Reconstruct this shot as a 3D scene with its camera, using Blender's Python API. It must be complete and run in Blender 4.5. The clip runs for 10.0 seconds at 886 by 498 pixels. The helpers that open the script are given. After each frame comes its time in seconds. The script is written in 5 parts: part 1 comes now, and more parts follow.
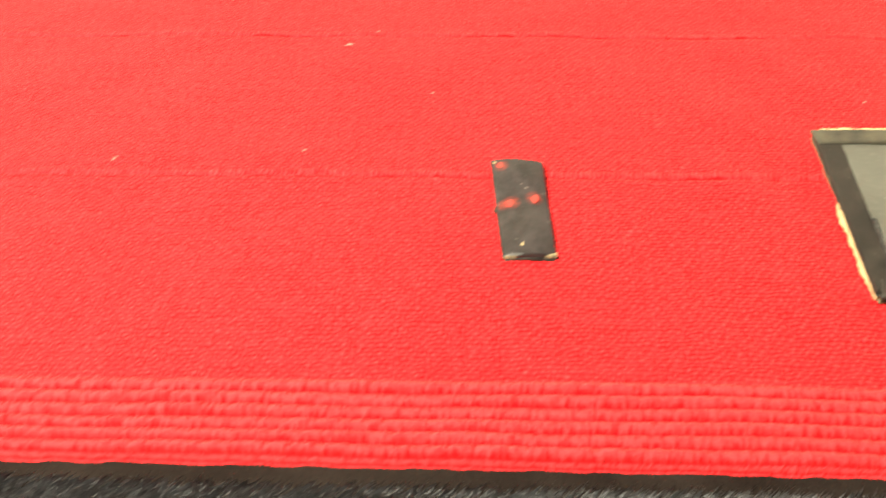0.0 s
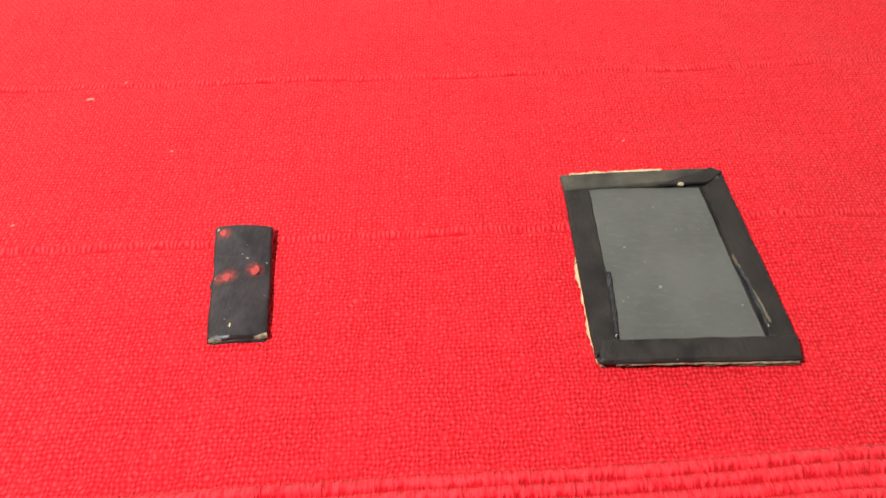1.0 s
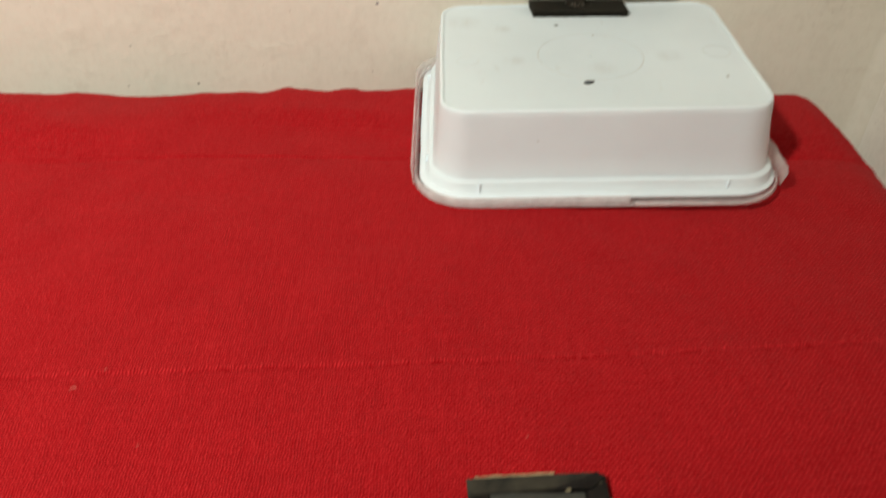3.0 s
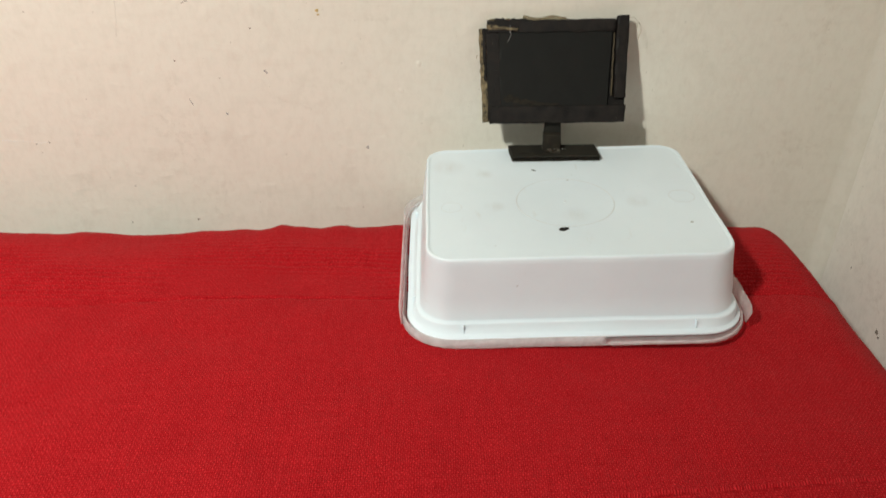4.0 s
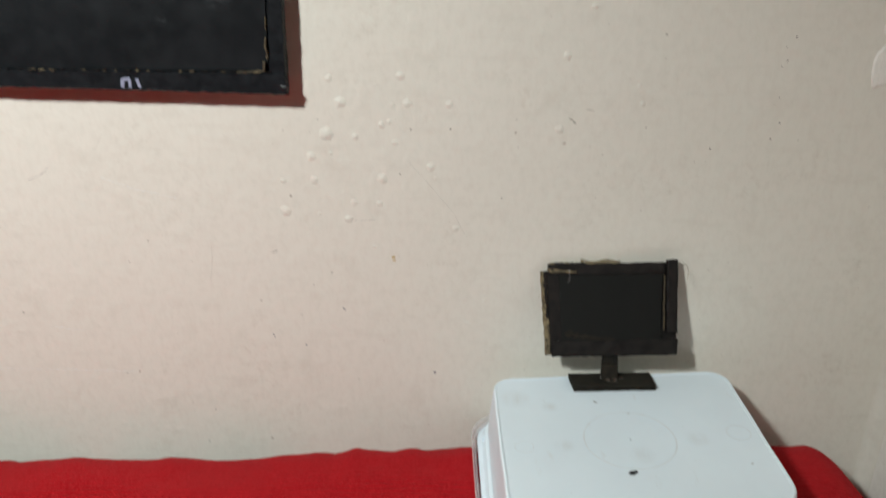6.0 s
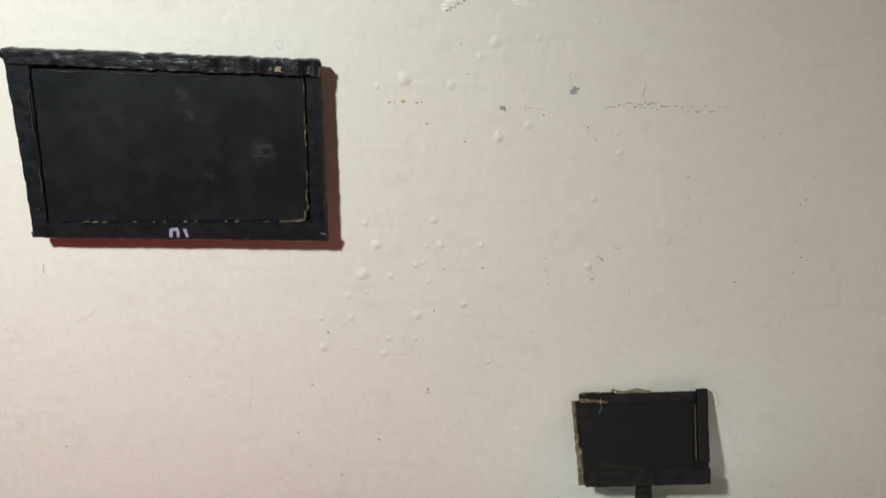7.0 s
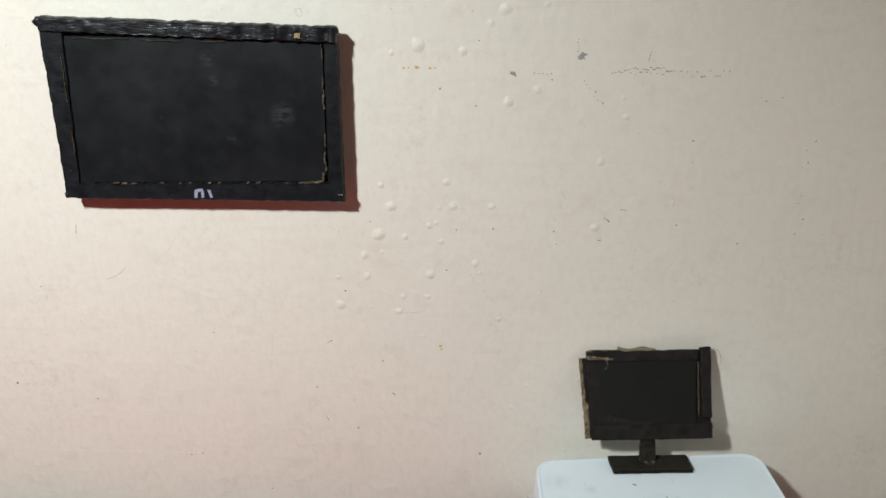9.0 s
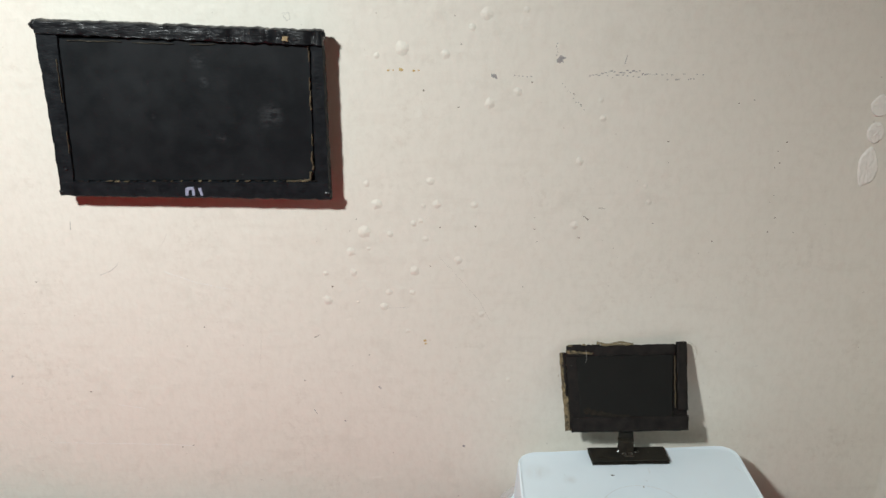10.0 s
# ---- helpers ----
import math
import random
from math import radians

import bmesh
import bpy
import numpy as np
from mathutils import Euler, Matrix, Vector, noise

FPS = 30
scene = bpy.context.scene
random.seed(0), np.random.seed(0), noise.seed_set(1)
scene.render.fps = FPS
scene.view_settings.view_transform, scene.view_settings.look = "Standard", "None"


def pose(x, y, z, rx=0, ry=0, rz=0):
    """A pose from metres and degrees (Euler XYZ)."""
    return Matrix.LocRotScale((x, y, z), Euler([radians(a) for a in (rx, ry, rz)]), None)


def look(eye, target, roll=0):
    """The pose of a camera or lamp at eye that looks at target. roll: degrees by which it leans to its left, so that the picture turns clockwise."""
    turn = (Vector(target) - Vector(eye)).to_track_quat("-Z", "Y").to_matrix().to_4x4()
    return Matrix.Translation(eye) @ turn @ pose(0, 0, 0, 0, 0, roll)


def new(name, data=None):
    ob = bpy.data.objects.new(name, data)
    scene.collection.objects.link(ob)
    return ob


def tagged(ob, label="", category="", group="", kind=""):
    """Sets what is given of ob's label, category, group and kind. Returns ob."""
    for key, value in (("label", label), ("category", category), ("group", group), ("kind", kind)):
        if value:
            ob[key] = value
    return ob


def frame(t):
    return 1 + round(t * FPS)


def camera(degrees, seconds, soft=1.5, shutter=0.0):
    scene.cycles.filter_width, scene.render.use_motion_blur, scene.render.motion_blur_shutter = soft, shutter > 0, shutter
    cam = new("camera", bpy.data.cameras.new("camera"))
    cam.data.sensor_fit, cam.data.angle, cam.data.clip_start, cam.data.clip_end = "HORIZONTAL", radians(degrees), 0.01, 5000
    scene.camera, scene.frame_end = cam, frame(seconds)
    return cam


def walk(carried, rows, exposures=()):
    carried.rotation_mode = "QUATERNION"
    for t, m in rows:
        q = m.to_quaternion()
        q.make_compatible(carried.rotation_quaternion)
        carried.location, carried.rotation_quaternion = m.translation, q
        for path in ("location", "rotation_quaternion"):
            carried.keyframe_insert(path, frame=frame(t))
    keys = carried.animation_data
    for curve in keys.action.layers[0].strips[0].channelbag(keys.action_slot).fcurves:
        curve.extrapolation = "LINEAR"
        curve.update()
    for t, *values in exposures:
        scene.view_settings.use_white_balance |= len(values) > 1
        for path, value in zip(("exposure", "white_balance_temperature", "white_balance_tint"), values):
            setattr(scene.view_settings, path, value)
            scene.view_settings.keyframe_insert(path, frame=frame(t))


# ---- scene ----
cam = camera(59.6, 10.0, 1.5, 0.5)
PATH = [
    (0, (-0.099, -0.496, 0.143), (-0.228, 0.863, -1.318), -0.7),
    (0.1, (-0.094, -0.493, 0.143), (-0.208, 0.874, -1.311), -0.6),
    (0.2, (-0.086, -0.489, 0.142), (-0.179, 0.880, -1.312), -0.5),
    (0.3, (-0.078, -0.484, 0.142), (-0.147, 0.879, -1.319), -0.4),
    (0.4, (-0.071, -0.480, 0.141), (-0.120, 0.881, -1.323), -0.3),
    (0.5, (-0.065, -0.477, 0.141), (-0.096, 0.882, -1.326), -0.2),
    (1, (-0.046, -0.472, 0.144), (-0.013, 0.901, -1.31), 0.9),
    (1.5, (-0.046, -0.47, 0.151), (-0.015, 0.927, -1.279), 0.9),
    (2, (-0.041, -0.466, 0.169), (-0.019, 0.974, -1.219), 0.8),
    (2.5, (-0.037, -0.464, 0.191), (-0.029, 1.034, -1.134), 0.9),
    (3, (-0.021, -0.458, 0.217), (-0.001, 1.096, -1.042), 1.1),
    (3.2, (-0.018, -0.455, 0.232), (0.015, 1.123, -0.996), 1.0),
    (4.3, (-0.019, -0.463, 0.259), (0.023, 1.243, -0.784), 0.9),
    (4.5, (-0.02, -0.462, 0.267), (0.028, 1.246, -0.772), 1.0),
    (5, (-0.025, -0.46, 0.276), (0.021, 1.268, -0.729), 0.7),
    (5.5, (-0.04, -0.461, 0.301), (-0.017, 1.321, -0.607), 0.3),
    (6, (-0.057, -0.461, 0.331), (-0.038, 1.373, -0.466), -0.0),
    (6.2, (-0.06, -0.463, 0.34), (-0.071, 1.391, -0.41), -0.7),
    (7.3, (-0.07, -0.46, 0.381), (-0.091, 1.442, -0.239), -1.5),
    (7.5, (-0.068, -0.46, 0.378), (-0.106, 1.441, -0.243), -1.8),
    (8, (-0.071, -0.462, 0.377), (-0.12, 1.434, -0.258), -1.8),
    (8.5, (-0.073, -0.467, 0.372), (-0.135, 1.424, -0.277), -1.6),
    (9, (-0.065, -0.484, 0.37), (-0.127, 1.398, -0.304), -1.5),
    (9.5, (-0.056, -0.501, 0.37), (-0.108, 1.383, -0.299), -1.5),
    (10, (-0.056, -0.5, 0.371), (-0.109, 1.385, -0.295), -1.3),
]
EXPOSURES = [(0.0, 2.83, 9300, 5), (0.5, 2.25, 7500, 8), (1.0, 1.95, 6600, 12), (1.5, 1.9, 6500, 12), (2.0, 1.92, 6500, 11), (2.5, 0.93, 7000, 9), (3.0, 0.27, 7600, 9), (3.3, 0.27, 7500, 9), (4.5, 0.36, 7000, 9), (5.0, 0.40, 7000, 9), (5.5, 0.06, 6800, 9), (6.0, 0.05, 6500, 9), (7.5, 0.08, 6450, 10), (10.0, 0.13, 6450, 10)]
walk(cam, [(t, look(eye, target, roll)) for t, eye, target, roll in PATH], EXPOSURES)

# ---- world, light ----
world = bpy.data.worlds.new("room_dark")
world.use_nodes = True
world.node_tree.nodes["Background"].inputs[0].default_value = (1.0, 0.74, 0.50, 1)
world.node_tree.nodes["Background"].inputs[1].default_value = 0.014
scene.world = world

# a shaded bulb over the bed, out of view to the upper left
bulb = bpy.data.lights.new("shaded_bulb", "SPOT")
bulb.energy = 35.5
bulb.color = (0.94, 1.0, 0.985)
bulb.shadow_soft_size = 0.032
bulb.spot_size, bulb.spot_blend = radians(124), 1.0
new("shaded_bulb", bulb).matrix_world = look((-0.46, -0.68, 0.74), (-0.46, -0.21, 0.17))


# ---- materials ----
def nodes_of(name):
    m = bpy.data.materials.new(name)
    m.use_nodes = True
    nt = m.node_tree
    return m, nt, nt.nodes["Principled BSDF"]


def link(nt, a, b):
    nt.links.new(a, b)


def tex_noise(nt, vec, scale, detail=4.0, rough=0.55, stretch=None):
    if stretch:
        mp = nt.nodes.new("ShaderNodeMapping")
        mp.inputs["Scale"].default_value = stretch
        link(nt, vec, mp.inputs["Vector"])
        vec = mp.outputs[0]
    n = nt.nodes.new("ShaderNodeTexNoise")
    n.inputs["Scale"].default_value = scale
    n.inputs["Detail"].default_value = detail
    n.inputs["Roughness"].default_value = rough
    link(nt, vec, n.inputs["Vector"])
    return n.outputs["Fac"]


def span(nt, val, lo, hi, to_lo=0.0, to_hi=1.0):
    r = nt.nodes.new("ShaderNodeMapRange")
    for i, v in enumerate((lo, hi, to_lo, to_hi)):
        r.inputs[i + 1].default_value = v
    link(nt, val, r.inputs[0])
    return r.outputs[0]


def mix(nt, fac, a, b):
    n = nt.nodes.new("ShaderNodeMix")
    n.data_type = "RGBA"
    link(nt, fac, n.inputs["Factor"])
    for s, v in (("A", a), ("B", b)):
        sock = [i for i in n.inputs if i.name == s and i.type == "RGBA"][0]
        if isinstance(v, tuple):
            sock.default_value = (*v, 1)
        else:
            link(nt, v, sock)
    return [o for o in n.outputs if o.type == "RGBA"][0]


def calc(nt, op, a, b=None):
    n = nt.nodes.new("ShaderNodeMath")
    n.operation = op
    for i, v in enumerate((a, b)):
        if v is None:
            continue
        if isinstance(v, (int, float)):
            n.inputs[i].default_value = v
        else:
            link(nt, v, n.inputs[i])
    return n.outputs[0]


def relief(nt, bsdf, height, strength, distance, before=None):
    b = nt.nodes.new("ShaderNodeBump")
    b.inputs["Strength"].default_value = strength
    b.inputs["Distance"].default_value = distance
    link(nt, height, b.inputs["Height"])
    if before:
        link(nt, before, b.inputs["Normal"])
    link(nt, b.outputs[0], bsdf.inputs["Normal"])
    return b.outputs[0]


def worn(name, col, col2, s_big, s_fine, rough, bump=0.3, dist=0.0003, fleck=None, fleck_at=0.68, rough2=None, stretch=None, dabs=()):
    """A surface of two tones with coarse blotches, fine grain and, if given, flecks."""
    m, nt, b = nodes_of(name)
    co = nt.nodes.new("ShaderNodeTexCoord").outputs["Object"]
    big = tex_noise(nt, co, s_big, 5.0, 0.6)
    fine = tex_noise(nt, co, s_fine, 3.0, 0.6, stretch)
    c = mix(nt, span(nt, big, 0.35, 0.65), col, col2)
    dark = tuple(v * 0.72 for v in col)
    c = mix(nt, span(nt, fine, 0.5, 0.75, 0, 0.6), c, dark)
    if fleck:
        fl = tex_noise(nt, co, s_fine * 0.9, 2.0, 0.5)
        c = mix(nt, span(nt, fl, fleck_at, fleck_at + 0.04, 0.0, 0.8), c, fleck)
    soft_rub = tex_noise(nt, co, 1300, 4.0, 0.7) if dabs else None
    for x, y, r in dabs:
        d = nt.nodes.new("ShaderNodeVectorMath")
        d.operation = "DISTANCE"
        link(nt, co, d.inputs[0])
        d.inputs[1].default_value = (x, y, 0.0024)
        f = calc(nt, "MULTIPLY", span(nt, d.outputs["Value"], r * 0.25, r, 1.0, 0.0), span(nt, soft_rub, 0.35, 0.62, 0.0, 1.0))
        c = mix(nt, f, c, (0.18, 0.018, 0.013))
    if max(col) < 0.06:
        b.inputs["Specular IOR Level"].default_value = 1.0 if rough < 0.1 else 0.42 if rough < 0.3 else 0.20
    link(nt, c, b.inputs["Base Color"])
    link(nt, span(nt, big, 0.3, 0.7, rough, rough2 if rough2 is not None else min(1, rough + 0.15)), b.inputs["Roughness"])
    relief(nt, b, fine, bump, dist)
    return m


def cloth_material():
    m, nt, b = nodes_of("red_cotton")
    uv = nt.nodes.new("ShaderNodeTexCoord").outputs["UV"]
    wob = nt.nodes.new("ShaderNodeTexNoise")
    wob.inputs["Scale"].default_value = 260
    wob.inputs["Detail"].default_value = 2
    link(nt, uv, wob.inputs["Vector"])
    ofs = nt.nodes.new("ShaderNodeVectorMath")
    ofs.operation = "MULTIPLY_ADD"
    link(nt, wob.outputs["Color"], ofs.inputs[0])
    ofs.inputs[1].default_value = (0.0024, 0.0024, 0)
    link(nt, uv, ofs.inputs[2])
    sep = nt.nodes.new("ShaderNodeSeparateXYZ")
    link(nt, ofs.outputs[0], sep.inputs[0])
    # plain weave: soft knots in a chequer, with pits where the threads part
    su = calc(nt, "SINE", calc(nt, "MULTIPLY", sep.outputs[0], math.pi / 0.00102))
    sv = calc(nt, "SINE", calc(nt, "MULTIPLY", sep.outputs[1], math.pi / 0.00116))
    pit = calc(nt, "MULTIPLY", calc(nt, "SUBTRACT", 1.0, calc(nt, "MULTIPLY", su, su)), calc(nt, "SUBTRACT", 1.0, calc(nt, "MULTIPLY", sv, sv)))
    # some rows and columns of yarn are slack, and pits gather where they cross
    slack = calc(nt, "ADD", tex_noise(nt, uv, 420, 2.0, 0.5, (0.10, 1, 1)), tex_noise(nt, uv, 420, 2.0, 0.5, (1, 0.10, 1)))
    gather = calc(nt, "ADD", calc(nt, "MULTIPLY", slack, 0.5), calc(nt, "MULTIPLY", tex_noise(nt, uv, 700, 3.0, 0.65), 0.9))
    open_weave = span(nt, gather, 0.78, 1.12, 0.05, 1.5)
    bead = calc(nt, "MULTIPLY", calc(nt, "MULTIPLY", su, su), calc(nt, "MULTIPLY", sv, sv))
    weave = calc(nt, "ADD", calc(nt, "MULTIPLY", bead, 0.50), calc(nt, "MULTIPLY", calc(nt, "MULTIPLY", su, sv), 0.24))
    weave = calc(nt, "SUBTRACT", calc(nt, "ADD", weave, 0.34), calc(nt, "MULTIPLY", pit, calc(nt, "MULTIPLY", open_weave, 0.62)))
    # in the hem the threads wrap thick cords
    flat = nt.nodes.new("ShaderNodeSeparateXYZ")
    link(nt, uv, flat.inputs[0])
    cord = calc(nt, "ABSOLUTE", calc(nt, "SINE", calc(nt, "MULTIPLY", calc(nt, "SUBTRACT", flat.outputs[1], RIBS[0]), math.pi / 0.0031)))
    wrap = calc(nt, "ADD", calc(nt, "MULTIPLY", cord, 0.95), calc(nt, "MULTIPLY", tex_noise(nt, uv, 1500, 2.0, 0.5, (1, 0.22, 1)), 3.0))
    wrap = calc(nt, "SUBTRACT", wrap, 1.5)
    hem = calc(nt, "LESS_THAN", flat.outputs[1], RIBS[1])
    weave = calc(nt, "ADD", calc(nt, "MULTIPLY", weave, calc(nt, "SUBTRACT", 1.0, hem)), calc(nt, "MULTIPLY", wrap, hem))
    # drawn-thread seams: short upright stitches
    loose = span(nt, tex_noise(nt, uv, 380, 3.0, 0.7, (1, 0.1, 1)), 0.35, 0.65, 0.6, 1.15)
    fine_u = calc(nt, "ABSOLUTE", calc(nt, "SINE", calc(nt, "MULTIPLY", sep.outputs[0], math.pi / 0.00128)))
    for sm in SEAMS:
        d = calc(nt, "ABSOLUTE", calc(nt, "SUBTRACT", sep.outputs[1], sm + 0.0009))
        k = span(nt, d, 0.0007, 0.0015, 1.0, 0.0)
        st = calc(nt, "MULTIPLY", k, calc(nt, "SUBTRACT", calc(nt, "MULTIPLY", calc(nt, "MULTIPLY", fine_u, loose), 1.2), 0.18))
        weave = calc(nt, "ADD", calc(nt, "MULTIPLY", weave, calc(nt, "SUBTRACT", 1.0, k)), st)
        under = calc(nt, "ABSOLUTE", calc(nt, "SUBTRACT", sep.outputs[1], sm - 0.0007))
        cut = calc(nt, "MULTIPLY", span(nt, under, 0.0002, 0.0007, 0.95, 0.0), span(nt, tex_noise(nt, uv, 330, 2.0, 0.5), 0.4, 0.6, 0.1, 1.0))
        weave = calc(nt, "MULTIPLY", weave, calc(nt, "SUBTRACT", 1.0, cut))
    weave = calc(nt, "MULTIPLY", weave, span(nt, tex_noise(nt, uv, 620, 3.0, 0.65), 0.3, 0.7, 0.45, 1.3))
    fuzz = tex_noise(nt, uv, 1500, 3.0, 0.7)
    blot = tex_noise(nt, uv, 26, 4.0, 0.6)
    slub = tex_noise(nt, uv, 300, 3.0, 0.6, (0.12, 1.6, 1))
    c = mix(nt, span(nt, blot, 0.3, 0.7), (0.65, 0.026, 0.034), (0.58, 0.022, 0.030))
    # shade between threads, in seam cuts and cord grooves, painted into the colour
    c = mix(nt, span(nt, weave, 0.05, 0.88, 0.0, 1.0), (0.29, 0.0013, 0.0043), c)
    streak = tex_noise(nt, uv, 430, 3.0, 0.6, (1.3, 0.16, 1))
    c = mix(nt, span(nt, streak, 0.50, 0.75, 0.0, 0.5), c, (0.32, 0.003, 0.007))
    c = mix(nt, span(nt, slub, 0.56, 0.75, 0, 0.35), c, (0.54, 0.016, 0.024))
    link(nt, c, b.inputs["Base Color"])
    b.inputs["Roughness"].default_value = 0.92
    b.inputs["Specular IOR Level"].default_value = 0.10
    b.inputs["Sheen Weight"].default_value = 0.05
    b.inputs["Sheen Roughness"].default_value = 0.45
    b.inputs["Sheen Tint"].default_value = (1.0, 0.55, 0.5, 1)
    h = calc(nt, "ADD", weave, calc(nt, "MULTIPLY", fuzz, 0.7))
    n1 = relief(nt, b, h, 0.75, 0.00040)
    n1 = relief(nt, b, tex_noise(nt, uv, 430, 3.0, 0.65), 0.45, 0.0007, n1)
    relief(nt, b, slub, 0.35, 0.0006, n1)
    return m


def wall_material(name, col, col2, stain):
    m, nt, b = nodes_of(name)
    co = nt.nodes.new("ShaderNodeTexCoord").outputs["Object"]
    big = tex_noise(nt, co, 3.2, 5.0, 0.6)
    mid = tex_noise(nt, co, 38, 6.0, 0.65)
    fine = tex_noise(nt, co, 420, 3.0, 0.6)
    brush = tex_noise(nt, co, 90, 4.0, 0.6, (0.25, 1, 1.6))
    c = mix(nt, span(nt, big, 0.3, 0.7), col, col2)
    c = mix(nt, span(nt, mid, 0.54, 0.80, 0.0, 0.42), c, stain)
    mott = tex_noise(nt, co, 210, 5.0, 0.7, (1, 1, 0.6))
    c = mix(nt, span(nt, mott, 0.45, 0.75, 0.0, 0.30), c, stain)
    c = mix(nt, span(nt, brush, 0.55, 0.8, 0.0, 0.24), c, stain)
    patchy = calc(nt, "MULTIPLY", span(nt, tex_noise(nt, co, 15, 3.0, 0.6), 0.52, 0.66), span(nt, tex_noise(nt, co, 170, 5.0, 0.75), 0.50, 0.66, 0.0, 0.28))
    c = mix(nt, patchy, c, (0.50, 0.44, 0.36))
    spots = tex_noise(nt, co, 330, 2.0, 0.5)
    c = mix(nt, span(nt, spots, 0.745, 0.77, 0.0, 0.55), c, (0.34, 0.29, 0.24))
    link(nt, c, b.inputs["Base Color"])
    link(nt, span(nt, mid, 0.3, 0.7, 0.42, 0.62), b.inputs["Roughness"])
    b.inputs["Specular IOR Level"].default_value = 0.35
    lump = tex_noise(nt, co, 75, 2.0, 0.5)
    n1 = relief(nt, b, fine, 0.14, 0.0006)
    pit = tex_noise(nt, co, 190, 3.0, 0.55)
    n1 = relief(nt, b, pit, 0.20, 0.0010, n1)
    n2 = relief(nt, b, span(nt, lump, 0.52, 0.72), 0.14, 0.0012, n1)
    relief(nt, b, mid, 0.12, 0.0026, n2)
    return m


def screen_material(name, col, rough, smudges, glow=(0.055, 0.058, 0.062), dust_at=0.83):
    """Painted card or film with soft pale rub marks at the places given (x, y, z, radius)."""
    m, nt, b = nodes_of(name)
    co = nt.nodes.new("ShaderNodeTexCoord").outputs["Object"]
    big = tex_noise(nt, co, 45, 5.0, 0.65)
    fine = tex_noise(nt, co, 900, 3.0, 0.6, (0.4, 1, 1.3))
    rub = tex_noise(nt, co, 260, 4.0, 0.7, (0.5, 1, 1.4))
    pale = tuple(min(1, v * 1.5 + 0.002) for v in col)
    c = mix(nt, span(nt, big, 0.42, 0.75, 0, 0.8), col, pale)
    c = mix(nt, span(nt, fine, 0.52, 0.75, 0, 0.6), c, pale)
    for x, y, z, r in smudges:
        d = nt.nodes.new("ShaderNodeVectorMath")
        d.operation = "DISTANCE"
        link(nt, co, d.inputs[0])
        d.inputs[1].default_value = (x, y, z)
        f = calc(nt, "MULTIPLY", span(nt, d.outputs["Value"], 0.0, r, 1.0, 0.0), span(nt, rub, 0.42, 0.65, 0.05, 0.85))
        c = mix(nt, f, c, glow)
    dust = tex_noise(nt, co, 620, 1.0, 0.4)
    c = mix(nt, span(nt, dust, dust_at, dust_at + 0.02, 0, 0.5), c, (0.20, 0.20, 0.19))
    link(nt, c, b.inputs["Base Color"])
    link(nt, span(nt, big, 0.3, 0.7, rough, rough + 0.16), b.inputs["Roughness"])
    b.inputs["Specular IOR Level"].default_value = 0.25
    relief(nt, b, fine, 0.10, 0.0002)
    return m


def clear_plastic():
    """Thin hazy plastic: part see-through, part scattering, with a gloss."""
    m, nt, b = nodes_of("clear_plastic")
    co = nt.nodes.new("ShaderNodeTexCoord").outputs["Object"]
    n = tex_noise(nt, co, 120, 4.0, 0.6)
    b.inputs["Base Color"].default_value = (0.93, 0.91, 0.91, 1)
    link(nt, span(nt, n, 0.3, 0.7, 0.16, 0.36), b.inputs["Roughness"])
    relief(nt, b, n, 0.15, 0.0006)
    tl = nt.nodes.new("ShaderNodeBsdfTranslucent")
    tl.inputs[0].default_value = (0.95, 0.92, 0.92, 1)
    tr = nt.nodes.new("ShaderNodeBsdfTransparent")
    m1, m2 = nt.nodes.new("ShaderNodeMixShader"), nt.nodes.new("ShaderNodeMixShader")
    m1.inputs[0].default_value = 0.5
    link(nt, b.outputs[0], m1.inputs[1])
    link(nt, tl.outputs[0], m1.inputs[2])
    link(nt, span(nt, n, 0.3, 0.7, 0.62, 0.46), m2.inputs[0])
    link(nt, m1.outputs[0], m2.inputs[1])
    link(nt, tr.outputs[0], m2.inputs[2])
    link(nt, m2.outputs[0], nt.nodes["Material Output"].inputs[0])
    return m


